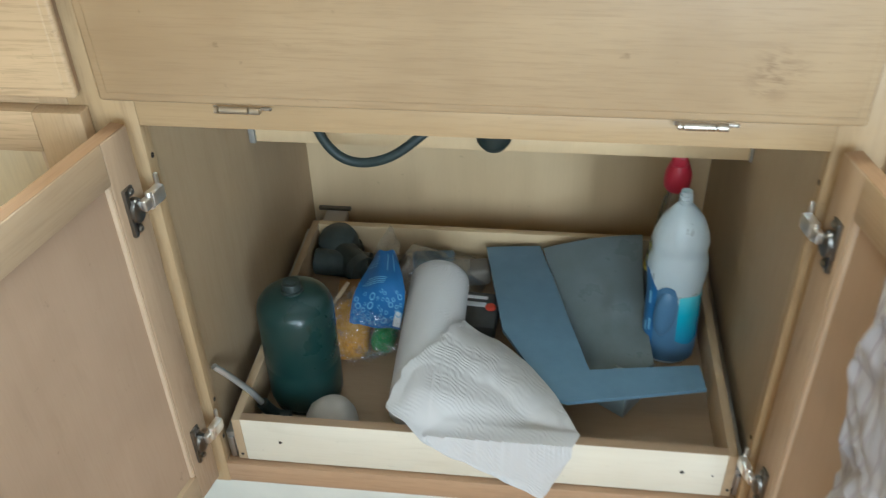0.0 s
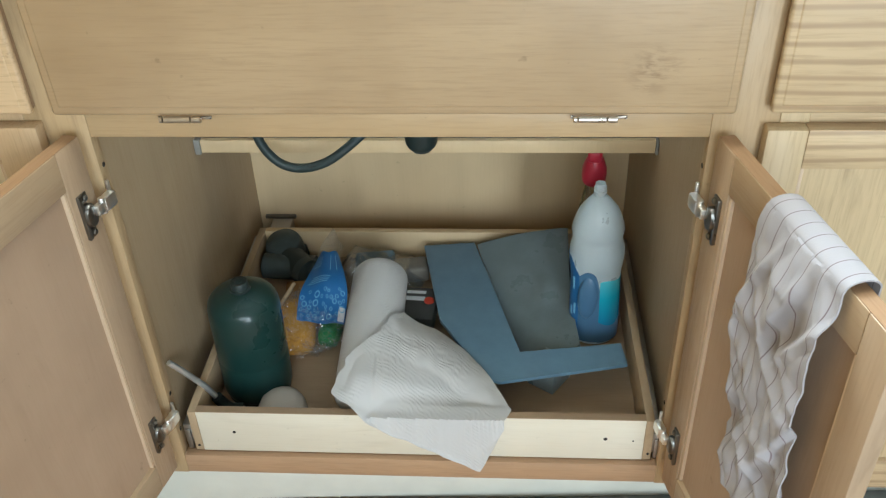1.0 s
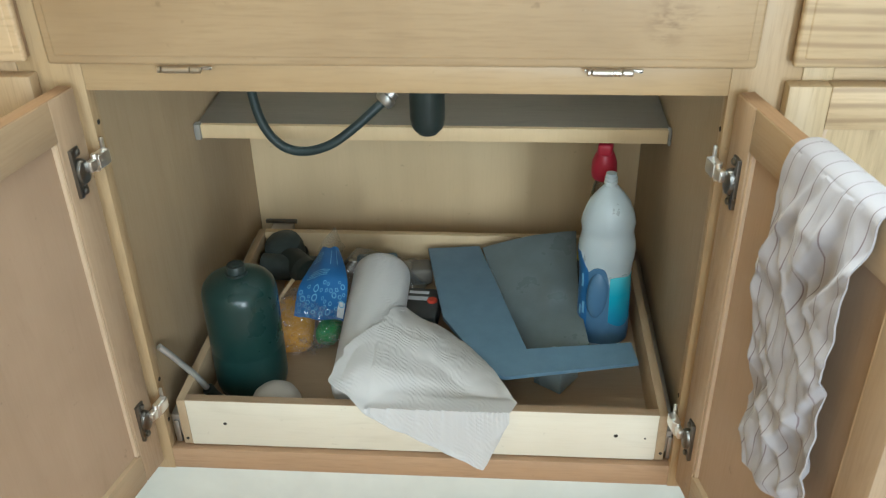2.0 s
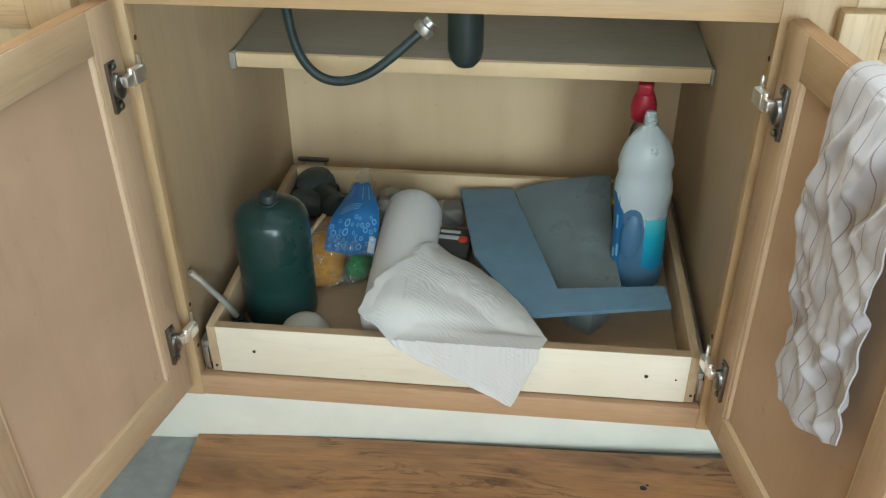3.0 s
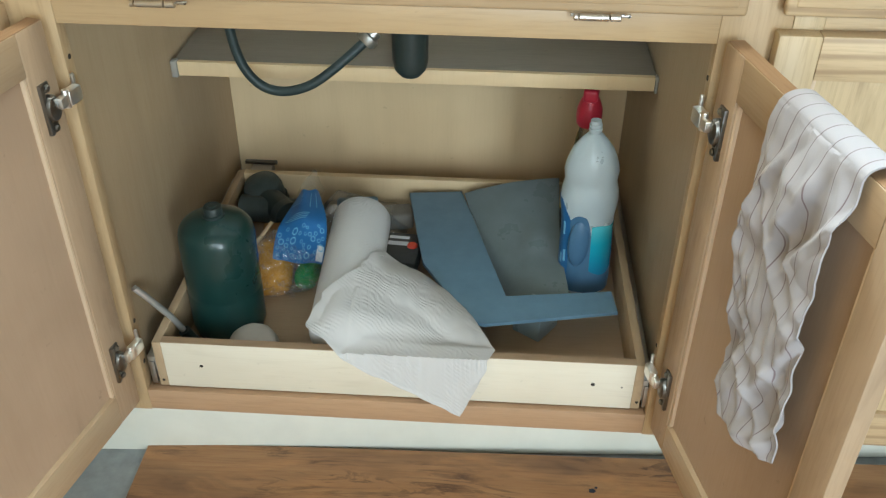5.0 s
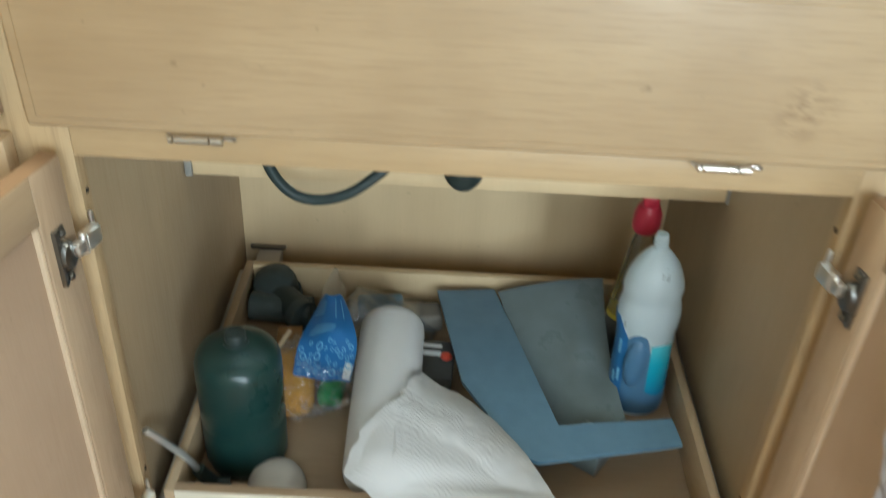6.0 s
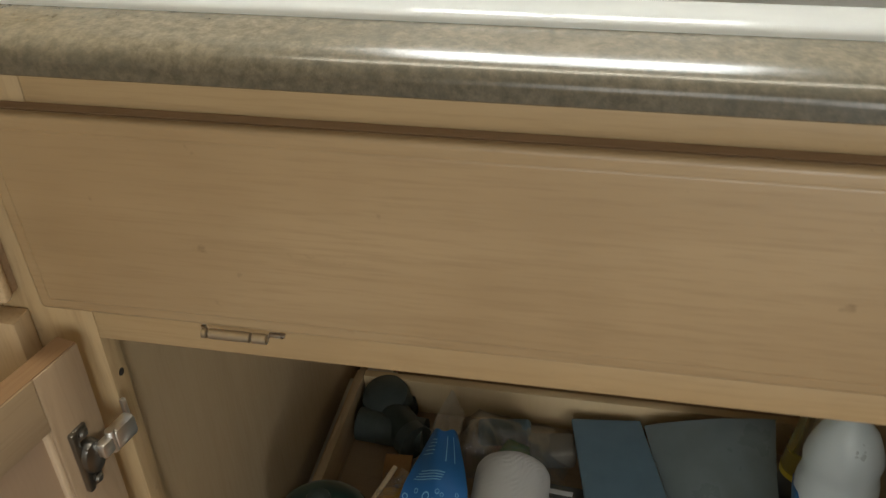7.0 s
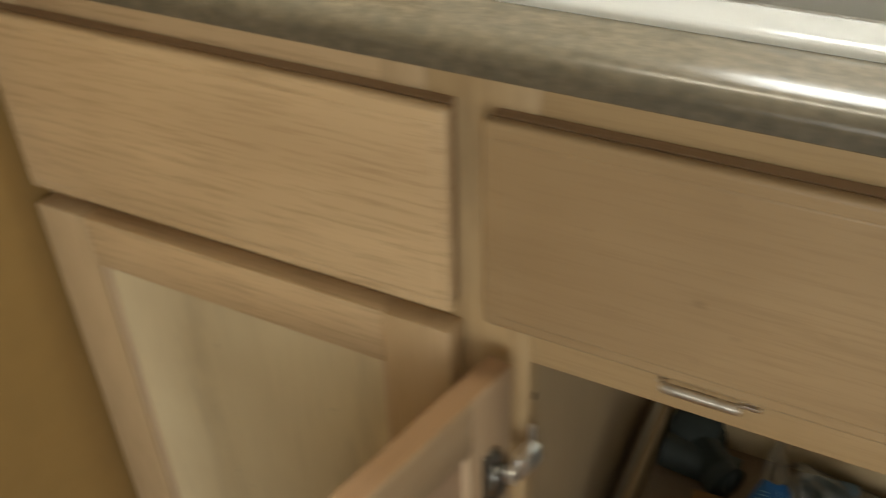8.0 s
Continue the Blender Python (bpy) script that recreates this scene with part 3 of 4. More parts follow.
for bx0, bx1 in ((-0.3455, -0.336), (0.3415, 0.3455)):
    part("bracket", boxed(bx0, bx1, 0.3115, 0.325, 0.502, 0.5275, 0.002), clip_plastic, shelf, "small cloudy plastic shelf clip")

DH, DZ = 0.535, 0.183
for sgn in (-1, 1):
    # local x runs from the hinge edge to the free edge, local y outwards
    ang = radians(13.0)
    ex = Vector((sgn * math.sin(ang), -math.cos(ang), 0))
    ey = Vector((sgn * math.cos(ang), math.sin(ang), 0))
    DOOR_R = Matrix(((sgn * ex.x, ey.x, 0, sgn * 0.340), (sgn * ex.y, ey.y, 0, -0.018), (0, 0, 1, DZ), (0, 0, 0, 1)))
    framed_door("door", sink_cab, 0.328, DH, 0.041, 0.046, DOOR_R, sgn, (door_z, door_x, panel_ply), (0.093, 0.449), "open alder frame door with a flat veneer panel")
for sgn in (-1, 1):
    for z in (0.666, 0.300, 0.23):
        part("screw_hole", lathe([(0.0032, 0), (0.0028, 0.0008)], 12, m=pose(sgn * OX, 0.011, z, 0, -sgn * 90)), hole_dark, sink_cab)


def side_cabinet(name, x0, x1, grain, dlabel, label, dx0, dx1, panel, door_h=0.543, stile=0.042):
    c = thing(name, (x0 + x1) / 2, 0.28, 0.0, label, "cabinet")
    ax, az = grain
    part("side_panel", boxed(x0, x0 + 0.01, 0.02, 0.55, 0.15, 0.91), inner_ply, c)
    part("side_panel", boxed(x1 - 0.01, x1, 0.02, 0.55, 0.15, 0.91), inner_ply, c)
    part("stile", boxed(x0, x0 + 0.03, 0, T, 0.150, 0.9225, 0.001), az, c)
    part("stile", boxed(x1 - 0.03, x1, 0, T, 0.150, 0.9225, 0.001), az, c)
    for z0, z1 in ((0.151, 0.19), (0.71, 0.755), (0.878, 0.9225)):
        part("rail", boxed(x0 + 0.03, x1 - 0.03, 0.0005, T, z0, z1, 0.001), ax, c)
    slab_front("drawer_front", c, dx0, dx1, 0.7440, 0.8905, ax, dlabel)
    framed_door("door", c, dx1 - dx0, door_h, stile, 0.046, pose(dx0, -T - 0.0005, 0.183), 1, (az, ax, panel))
    return c


side_cabinet("drawer_base_cabinet", X0 + 0.001, -0.4055, (lit_ticked_x, lit_z), "plain alder slab drawer front", "light alder base cabinet with drawer and panel door shut", -0.754, -0.384, light_panel, 0.546, 0.052)
side_cabinet("drawer_base_cabinet", 0.4055, 0.86, (oak_x, oak_z), "bold grained oak slab drawer front", "oak base cabinet with wavy grained drawer and shut door", 0.389, 0.845, oak_z)

# ---- worktop and sink ----
SX0, SX1, SY0, SY1 = -0.42, 0.38, 0.022, 0.52
CZ0, CZ1, CY = 0.9225, 0.9415, -0.030
prof = [(-0.003, CZ0), (-0.003, CZ0 - 0.0035), (CY + 0.002, CZ0 - 0.0035), (CY, CZ0 - 0.002), (CY, CZ0 + 0.005)]
prof += [(CY + 0.018 - 0.018 * math.cos(radians(a)), CZ0 + 0.005 + 0.0118 * math.sin(radians(a))) for a in range(6, 90, 4)]
prof += [(CY + 0.0185, CZ1 - 0.0021), (CY + 0.021, CZ1 - 0.002), (CY + 0.038, CZ1 - 0.002)]
bm = B()
ends = []
for x in (X0 + 0.001, 1.75):
    ends.append([bm.verts.new((x, y, z)) for y, z in prof + [(SY0 + 0.016, CZ1 - 0.002), (SY0 + 0.016, CZ0)]])
n = len(ends[0])
for i in range(n):
    bm.faces.new((ends[0][i], ends[0][(i + 1) % n], ends[1][(i + 1) % n], ends[1][i]))
bm.faces.new(ends[0])
bm.faces.new(list(reversed(ends[1])))
worktop = thing("countertop", 0.5, 0.3, CZ0, "mottled brown laminate countertop with a rolled front edge", "countertop")
part("front_nosing", bm, counter_mat, worktop, "rolled laminate front edge")
bm = B()
box(bm, X0 + 0.001, SX0 + 0.02, SY0 + 0.016, 0.655, CZ0, CZ1 - 0.002)
box(bm, SX1 - 0.02, 1.75, SY0 + 0.016, 0.655, CZ0, CZ1 - 0.002)
box(bm, SX0 + 0.02, SX1 - 0.02, SY1 - 0.02, 0.655, CZ0, CZ1 - 0.002)
part("deck", bm, counter_mat, worktop)

sink = thing("sink", 0, 0.28, CZ1, "bright white enamel drop-in sink over the cabinet", "sink")
bm = B()


def rounded_loop(x0, x1, y0, y1, r, z, k=6):
    pts = []
    for cx, cy, a0 in ((x1 - r, y1 - r, 0), (x0 + r, y1 - r, 90), (x0 + r, y0 + r, 180), (x1 - r, y0 + r, 270)):
        for i in range(k + 1):
            a = radians(a0 + 90 * i / k)
            pts.append((cx + r * math.cos(a), cy + r * math.sin(a), z))
    return pts


loops = []
for inset, z in ((0.0, CZ1 - 0.0018), (0.0006, CZ1 + 0.0002), (0.0022, CZ1 + 0.0018), (0.005, CZ1 + 0.0028), (0.010, CZ1 + 0.0032), (0.032, CZ1 + 0.0028), (0.045, CZ1 - 0.001), (0.050, CZ1 - 0.03), (0.058, CZ1 - 0.15), (0.10, CZ1 - 0.165), (0.2, CZ1 - 0.17)):
    loops.append([bm.verts.new(p) for p in rounded_loop(SX0 + inset, SX1 - inset, SY0 + inset, SY1 - inset, 0.05, z)])
for a, b2 in zip(loops, loops[1:]):
    for i in range(len(a)):
        bm.faces.new((a[i], a[(i + 1) % len(a)], b2[(i + 1) % len(a)], b2[i]))
bm.faces.new(loops[-1])
bmesh.ops.solidify(bm, geom=bm.faces[:], thickness=0.0012)
part("basin", bm, sink_white, sink)
bm = lathe([(0.0195, 0.555), (0.0222, 0.560), (0.0240, 0.572), (0.0240, 0.64), (0.0275, 0.642), (0.0275, 0.665), (0.0225, 0.668), (0.0225, 0.775)], 28)
lathe([(0.004, 0.5465), (0.0135, 0.548), (0.0195, 0.5551)], 28, bm=bm)
part("drain_pipe", bm, black_plastic, sink, "black plastic drain pipe with rounded trap cup", m=pose(0.005, 0.25, 0.0))
part("hose", tube([(-0.239, 0.25, 0.80), (-0.235, 0.25, 0.64), (-0.226, 0.25, 0.567), (-0.204, 0.25, 0.529), (-0.173, 0.25, 0.517), (-0.135, 0.25, 0.526), (-0.100, 0.258, 0.548), (-0.056, 0.275, 0.584)], 0.0066), black_rubber, sink, "dark rubber hose hanging in a loop")
part("hose_nut", lathe([(0.012, 0.0), (0.014, 0.003), (0.014, 0.012), (0.010, 0.014), (0.010, 0.022)], 12, m=pose(-0.059, 0.274, 0.581, 0, 48, 20)), steel, sink, "dull metal hose nut")

# ---- pull-out tray ----
TX0, TX1, TY0, TY1, TZ0, TZ1, TF = -0.320, 0.328, 0.009, 0.476, 0.188, 0.2655, 0.199
tray = thing("pull_out_tray", 0, 0.23, TZ0, "shallow pale poplar pull-out tray in the cabinet", "tray")
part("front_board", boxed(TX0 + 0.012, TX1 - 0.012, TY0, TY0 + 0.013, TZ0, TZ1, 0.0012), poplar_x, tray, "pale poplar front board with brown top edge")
part("front_top_edge", boxed(TX0 + 0.012, TX1 - 0.012, TY0 + 0.0006, TY0 + 0.0125, TZ1 - 0.001, TZ1 + 0.0006), tray_ply, tray)
part("back_board", boxed(TX0 + 0.012, TX1 - 0.012, TY1 - 0.013, TY1, TZ0, TZ1 - 0.010, 0.0012), back_ply, tray, "tan tray back board")
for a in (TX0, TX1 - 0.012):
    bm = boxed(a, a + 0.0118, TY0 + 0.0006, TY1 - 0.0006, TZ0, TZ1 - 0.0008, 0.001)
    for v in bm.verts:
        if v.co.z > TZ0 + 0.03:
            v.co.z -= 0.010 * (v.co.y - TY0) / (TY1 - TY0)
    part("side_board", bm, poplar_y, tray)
part("bottom_board", boxed(TX0 + 0.0121, TX1 - 0.0121, TY0 + 0.0131, TY1 - 0.0131, TZ0 + 0.003, TF), tray_ply, tray, "brown plywood tray bottom")
for a in (TX0 - 0.0125, TX1 + 0.0005):
    bm = boxed(a, a + 0.012, TY0 + 0.004, TY1, TZ0 + 0.012, TZ0 + 0.048, 0.001)
    box(bm, a + 0.002, a + 0.010, TY0 + 0.001, TY0 + 0.006, TZ0 + 0.002, TZ0 + 0.040, 0.0015)
    part("slide", bm, steel, tray, "galvanised steel drawer slide")
for x, z, r in ((-0.258, 0.227, 0.0026), (0.263, 0.229, 0.0030), (0.301, 0.226, 0.0014), (-0.314, 0.198, 0.0022), (0.3235, 0.200, 0.0022)):
    part("screw_hole", lathe([(r, 0), (r * 0.9, 0.0009)], 12, m=pose(x, TY0 + 0.0004 - (0.0 if abs(x) < 0.31 else -0.0004), z, 90)), hole_dark, tray)
bm = boxed(-0.335, -0.276, 0.5655, 0.5735, 0.213, 0.219, 0.001)
part("rear_bracket", bm, dark_metal, tray, "dark steel rear slide bracket")
part("bracket_block", boxed(-0.322, -0.282, TY1 + 0.001, 0.5735, 0.190, 0.2125, 0.003), white_matte, tray, "off-white plastic slide socket")

# ---- floor mat ----
def mat_z(x, y):
    """The top of the mat, which lifts a little towards the toe board."""
    u, v = (x + 0.386) / 1.5, max(0.0, (0.062 - y))
    return 0.006 + 0.018 * u * max(0.0, 1 - 3.5 * v) + 0.0015 * math.sin(9 * u) * (1 - v)


bm = grid(60, 24, lambda u, v: (-0.386 + 1.5 * u, 0.062 + 0.03 * u - 1.0 * v, mat_z(-0.386 + 1.5 * u, 0.062 + 0.03 * u - 1.0 * v)), 0.004)
solid("floor_mat", bm, mat_wood, "wood-grain printed vinyl mat lying on the floor", "mat")


# ---- things in the tray ----
def spline(points, t):
    """A smooth line through the points, t from 0 to 1."""
    p = [Vector(q) for q in points]
    k = min(int(t * (len(p) - 1)), len(p) - 2)
    s = t * (len(p) - 1) - k
    p0, p1, p2, p3 = p[max(k - 1, 0)], p[k], p[k + 1], p[min(k + 2, len(p) - 1)]
    return 0.5 * ((2 * p1) + (p2 - p0) * s + (2 * p0 - 5 * p1 + 4 * p2 - p3) * s * s + (3 * p1 - p0 - 3 * p2 + p3) * s ** 3)


def blob(rx, ry, rz, crumple, scale, m, sub=4, seed=0.0):
    """A crumpled pouch."""
    bm = B()
    bmesh.ops.create_icosphere(bm, subdivisions=sub, radius=1.0)
    for v in bm.verts:
        d = v.co.normalized()
        k = 1 + crumple * noise.fractal(d * scale + Vector((seed, 0, 0)), 0.6, 2.0, 4)
        v.co = Vector((rx * d.x * k, ry * d.y * k, rz * d.z * k))
    bmesh.ops.transform(bm, matrix=m, verts=bm.verts[:])
    return bm


def gas_canister(x, y):
    c = thing("gas_canister", x, y, TF, "dark green steel camping gas canister standing in tray", "gas canister")
    at = pose(x, y, TF)
    part("body", lathe([(0.0455, 0.004), (0.049, 0.007), (0.0512, 0.014), (0.0518, 0.024), (0.0519, 0.070), (0.0514, 0.0725), (0.0514, 0.0755), (0.0519, 0.078), (0.0520, 0.155), (0.0514, 0.1640), (0.0495, 0.1720), (0.0450, 0.1785), (0.0370, 0.1835), (0.0260, 0.1872), (0.0150, 0.190)], 56), green_paint, c, m=at)
    part("foot_ring", lathe([(0.0440, 0.0), (0.0475, 0.0), (0.0480, 0.006), (0.0470, 0.009)], 48), black_plastic, c, "black plastic foot ring", m=at)
    part("collar", lathe([(0.0150, 0.1895), (0.0150, 0.193), (0.0125, 0.194), (0.0125, 0.203), (0.0115, 0.2045)], 28), black_plastic, c, "dark threaded valve collar", m=at)
    part("valve", lathe([(0.0060, 0.200), (0.0060, 0.2055), (0.0035, 0.206)], 16), black_rubber, c, m=at)
    return c


gas_canister(-0.252, 0.131)

solid("plastic_cup", lathe([(0.036, 0.0), (0.0365, 0.004), (0.035, 0.016), (0.030, 0.027), (0.021, 0.035), (0.010, 0.039), (0.002, 0.0395)], 36), white_matte, "white domed plastic cup upturned on tray bottom", "cup", m=pose(-0.204, 0.073, TF))

tool = thing("hand_tool", -0.29, 0.066, TF, "thin bent steel rod tool with black handle", "hand tool")
part("rod", tube([(-0.2975, 0.066, 0.240), (-0.3075, 0.061, 0.265), (-0.319, 0.053, 0.290), (-0.3285, 0.043, 0.315), (-0.3385, 0.036, 0.334)], 0.0043, 12), rod_steel, tool, "shiny steel rod")
part("handle", tube([(-0.2965, 0.0665, 0.238), (-0.290, 0.069, 0.223), (-0.280, 0.0725, 0.209), (-0.262, 0.075, 0.2075)], 0.0085, 14), black_plastic, tool, "black grip handle")

fitting = thing("pipe_fitting", -0.265, 0.435, TF, "dull black plastic pipe elbow lying in the tray", "pipe fitting")
part("cup", lathe([(0.002, -0.006), (0.015, -0.0045), (0.024, 0.0), (0.031, 0.004), (0.034, 0.014), (0.034, 0.034), (0.037, 0.036), (0.037, 0.050), (0.032, 0.052), (0.030, 0.046), (0.027, 0.020)], 32), grey_black, fitting, m=pose(-0.272, 0.437, 0.2535, 196, -6, 0))
part("elbow", tube([(-0.266, 0.432, 0.226), (-0.250, 0.415, 0.226), (-0.234, 0.398, 0.225), (-0.222, 0.386, 0.224)], 0.0245, 20), black_plastic, fitting)
part("housing", tube([(-0.300, 0.405, 0.2225), (-0.262, 0.402, 0.2225), (-0.208, 0.398, 0.2225)], 0.0225, 22), grey_black, fitting, "scuffed black plastic housing")
part("collar", tube([(-0.228, 0.391, 0.2245), (-0.216, 0.380, 0.2245)], 0.0255, 24), grey_black, fitting)

solid("wooden_stick", boxed(-0.003, 0.003, -0.040, 0.040, -0.0015, 0.0015, 0.0008), bare_stick, "short flat bare wooden stick on the sponge pack", "stick", m=pose(-0.2385, 0.268, 0.2510, 22, 6, -24))
solid("cardboard_flap", grid(8, 10, lambda u, v: (-0.250 + 0.036 * u, 0.318 + 0.036 * v, 0.2005 + 0.026 * math.sin(math.pi * 0.5 * v) + 0.004 * u), 0.0015), card_brown, "bent brown cardboard flap behind the canister", "cardboard")

# sponge pack in a clear bag with a printed blue card
pack = thing("sponge_pack", -0.185, 0.25, TF, "clear bag of orange and green sponges with blue card", "sponge pack")
part("sponge", boxed(-0.033, 0.030, -0.055, 0.052, 0.0, 0.044, 0.0205, 6), sponge_orange, pack, "orange cellulose sponge", m=pose(-0.211, 0.246, TF + 0.002, 6, 0, 6))
part("sponge", boxed(-0.017, 0.017, -0.026, 0.026, 0.0, 0.032, 0.012, 4), sponge_green, pack, "green scouring sponge", m=pose(-0.157, 0.237, TF + 0.002, 0, 0, -6))


def card(u, v, lift=0.0):
    """The printed card: u across, v from its lower edge up to the gathered top."""
    lo = Vector((-0.2095, 0.2320, 0.240)).lerp(Vector((-0.130, 0.222, 0.244)), u)
    mid = Vector((-0.2010, 0.262, 0.284)).lerp(Vector((-0.1215, 0.235, 0.312)), u)
    hi = Vector((-0.1800, 0.330, 0.304)).lerp(Vector((-0.1490, 0.326, 0.306)), u)
    p = spline([lo, mid, hi], v)
    p.z += 0.006 * math.sin(math.pi * u) * (0.4 + v) + 0.0025 * math.sin(9 * u + 6 * v) + lift
    p.y += 0.003 * math.sin(7 * u + 2) * v
    return p


part("header_card", grid(22, 26, card, 0.0009), header_blue, pack, "crumpled blue printed card")


def card_patch(u0, u1, v0, v1, bm, nu=6, nv=2):
    vs = [[bm.verts.new(card(u0 + (u1 - u0) * i / nu, v0 + (v1 - v0) * j / nv, 0.0007)) for j in range(nv + 1)] for i in range(nu + 1)]
    for i in range(nu):
        for j in range(nv):
            bm.faces.new((vs[i][j], vs[i + 1][j], vs[i + 1][j + 1], vs[i][j + 1]))


bm = B()
rng = random.Random(5)
rings = []
for k in range(300):
    u, v, r = rng.uniform(0.06, 0.94), rng.uniform(0.03, 0.46) * 1.0, rng.choice((0.028, 0.034, 0.044, 0.058))
    if v - r > 0.01 and all((u - a) ** 2 + ((v - b2) * 1.4) ** 2 > (r + c + 0.015) ** 2 for a, b2, c in rings) and len(rings) < 38:
        rings.append((u, v, r))
for u, v, r in rings:
    a = [bm.verts.new(card(u + r * math.cos(2 * math.pi * i / 14), v + 0.72 * r * math.sin(2 * math.pi * i / 14), 0.0008)) for i in range(14)]
    b3 = [bm.verts.new(card(u + 0.70 * r * math.cos(2 * math.pi * i / 14), v + 0.50 * r * math.sin(2 * math.pi * i / 14), 0.0008)) for i in range(14)]
    for i in range(14):
        bm.faces.new((a[i], a[(i + 1) % 14], b3[(i + 1) % 14], b3[i]))
part("printed_rings", bm, print_pale, pack, "pale blue printed rings")
bm = B()
for k in range(4):
    card_patch(0.12 + 0.03 * k, 0.58 + 0.02 * k, 0.545 + 0.022 * k, 0.553 + 0.022 * k, bm, 6, 1)
for k in range(5):
    card_patch(0.10 + 0.02 * k, 0.34 + 0.02 * (k % 2), 0.74 + 0.03 * k, 0.748 + 0.03 * k, bm, 4, 1)
card_patch(0.62, 0.64, 0.70, 0.92, bm, 1, 5)
card_patch(0.80, 0.82, 0.70, 0.90, bm, 1, 5)
part("printed_lines", bm, print_pale, pack)
bm = B()
card_patch(0.86, 0.985, 0.04, 0.25, bm, 3, 4)
part("bar_patch", bm, print_white, pack, "white printed patch")
part("bag", blob(0.062, 0.066, 0.036, 0.30, 3.4, pose(-0.186, 0.243, 0.2365), 5), film, pack, "clear crinkled plastic film")
part("bag_tail", grid(14, 14, lambda u, v: (-0.184 + 0.036 * u + (0.012 - 0.02 * u) * v, 0.324 + 0.085 * v, 0.303 + 0.002 * v * (1 - u) - 0.045 * u * v + 0.004 * math.sin(10 * u + 5 * v)), 0.0004), grey_film, pack, "twisted cloudy bag end")

clear_bag = thing("plastic_bag", -0.10, 0.40, TF, "cloudy crumpled plastic bag against the tray back", "plastic bag")


def tent(u, v):
    """Crumpled film pulled up at one end and sinking towards the other."""
    x, y = -0.168 + 0.150 * u, 0.350 + 0.104 * v
    ridge = abs(noise.noise(Vector((u * 3.2 + v * 1.5, v * 2.4, 1.3)))) + 0.5 * abs(noise.noise(Vector((u * 7.0, v * 6.0 + u * 3.0, 4.4))))
    lift = (0.040 + 0.034 * (1 - u) ** 2) * math.sin(math.pi * min(1.0, 0.12 + 0.80 * v)) ** 0.7
    edge = min(1.0, 6.0 * u, 6.0 * (1 - u), 8.0 * v)
    return (x + 0.010 * noise.noise(Vector((v * 4.0, u * 3.0, 7.7))), y, TF + 0.002 + edge * (lift - 0.016 * ridge) + 0.004 * (1 - edge))


part("bag", grid(56, 40, tent, 0.0003), grey_film, clear_bag, "crinkled see-through film")
part("plastic_piece", boxed(-0.035, 0.035, -0.012, 0.012, 0, 0.034, 0.006, 3), blue_plastic, clear_bag, "slate blue plastic piece", m=pose(-0.105, 0.425, TF + 0.002, 0, 0, 8))
part("scouring_pad", boxed(-0.020, 0.020, -0.016, 0.016, 0, 0.026, 0.005, 3), sponge_green, clear_bag, "green scouring pad", m=pose(-0.085, 0.388, TF + 0.002, 0, 0, -20))
part("folded_card", boxed(-0.030, 0.030, -0.020, 0.020, 0, 0.030, 0.006, 3), card_grey, clear_bag, "grey-brown folded card", m=pose(-0.040, 0.405, TF + 0.002, 0, 0, 10))

bx = thing("small_box", -0.012, 0.29, TF, "small dark grey card box with white strips", "box")
at = pose(-0.017, 0.296, TF, 0, 0, -4)
part("carton", boxed(-0.027, 0.027, -0.040, 0.040, 0, 0.032, 0.0015), box_grey, bx, m=at)
for y0, y1 in ((0.006, 0.016), (0.024, 0.031)):
    part("printed_strip", boxed(-0.024, 0.008, y0, y1, 0.0320, 0.0325), print_white, bx, "white printed strip", m=at)
part("dot", lathe([(0.0085, 0.0), (0.0085, 0.002), (0.006, 0.004)], 20, m=pose(0.016, 0.006, 0.032)), red_print, bx, "red round cap", m=at)

# blue L-shaped plate on a grey box, with a sagging grey sheet in its corner
holder = thing("blue_holder", 0.15, 0.28, TF, "slate blue L-shaped plastic plate on a grey box", "plastic holder")
bm = B()
vs = [bm.verts.new(p) for p in ((-0.018, 0.438, 0.2445), (0.070, 0.448, 0.245), (0.147, 0.157, 0.2525), (0.300, 0.186, 0.247), (0.306, 0.142, 0.245), (0.118, 0.092, 0.2535), (0.098, 0.098, 0.2535), (0.022, 0.232, 0.250))]
f = bm.faces.new(list(reversed(vs)))
ex3 = bmesh.ops.extrude_face_region(bm, geom=[f])
bmesh.ops.translate(bm, verts=[g for g in ex3["geom"] if isinstance(g, bmesh.types.BMVert)], vec=(0, 0, -0.0055))
bmesh.ops.triangulate(bm, faces=[q for q in bm.faces if len(q.verts) > 4])
part("l_plate", bm, blue_plastic, holder)


def pocket(u, v):
    top = Vector((0.076, 0.438, 0.246)).lerp(Vector((0.232, 0.438, 0.283)), u)
    low = Vector((0.150, 0.168, 0.204)).lerp(Vector((0.240, 0.186, 0.2400)), u)
    p = top.lerp(low, v)
    p.z -= 0.014 * math.sin(math.pi * v) * (0.5 + 0.5 * u) - 0.007 * math.sin(math.pi * u) * (1 - v)
    p.z += 0.0016 * noise.noise(Vector((u * 4, v * 5, 3.1)))
    p.x -= 0.004 * math.sin(math.pi * v) * u * u
    p.z += 0.006 * max(0.0, 1 - abs(u - 0.62 + 0.5 * (v - 0.5)) / 0.16) * max(0.0, 1 - abs(v - 0.48) / 0.30)
    return p


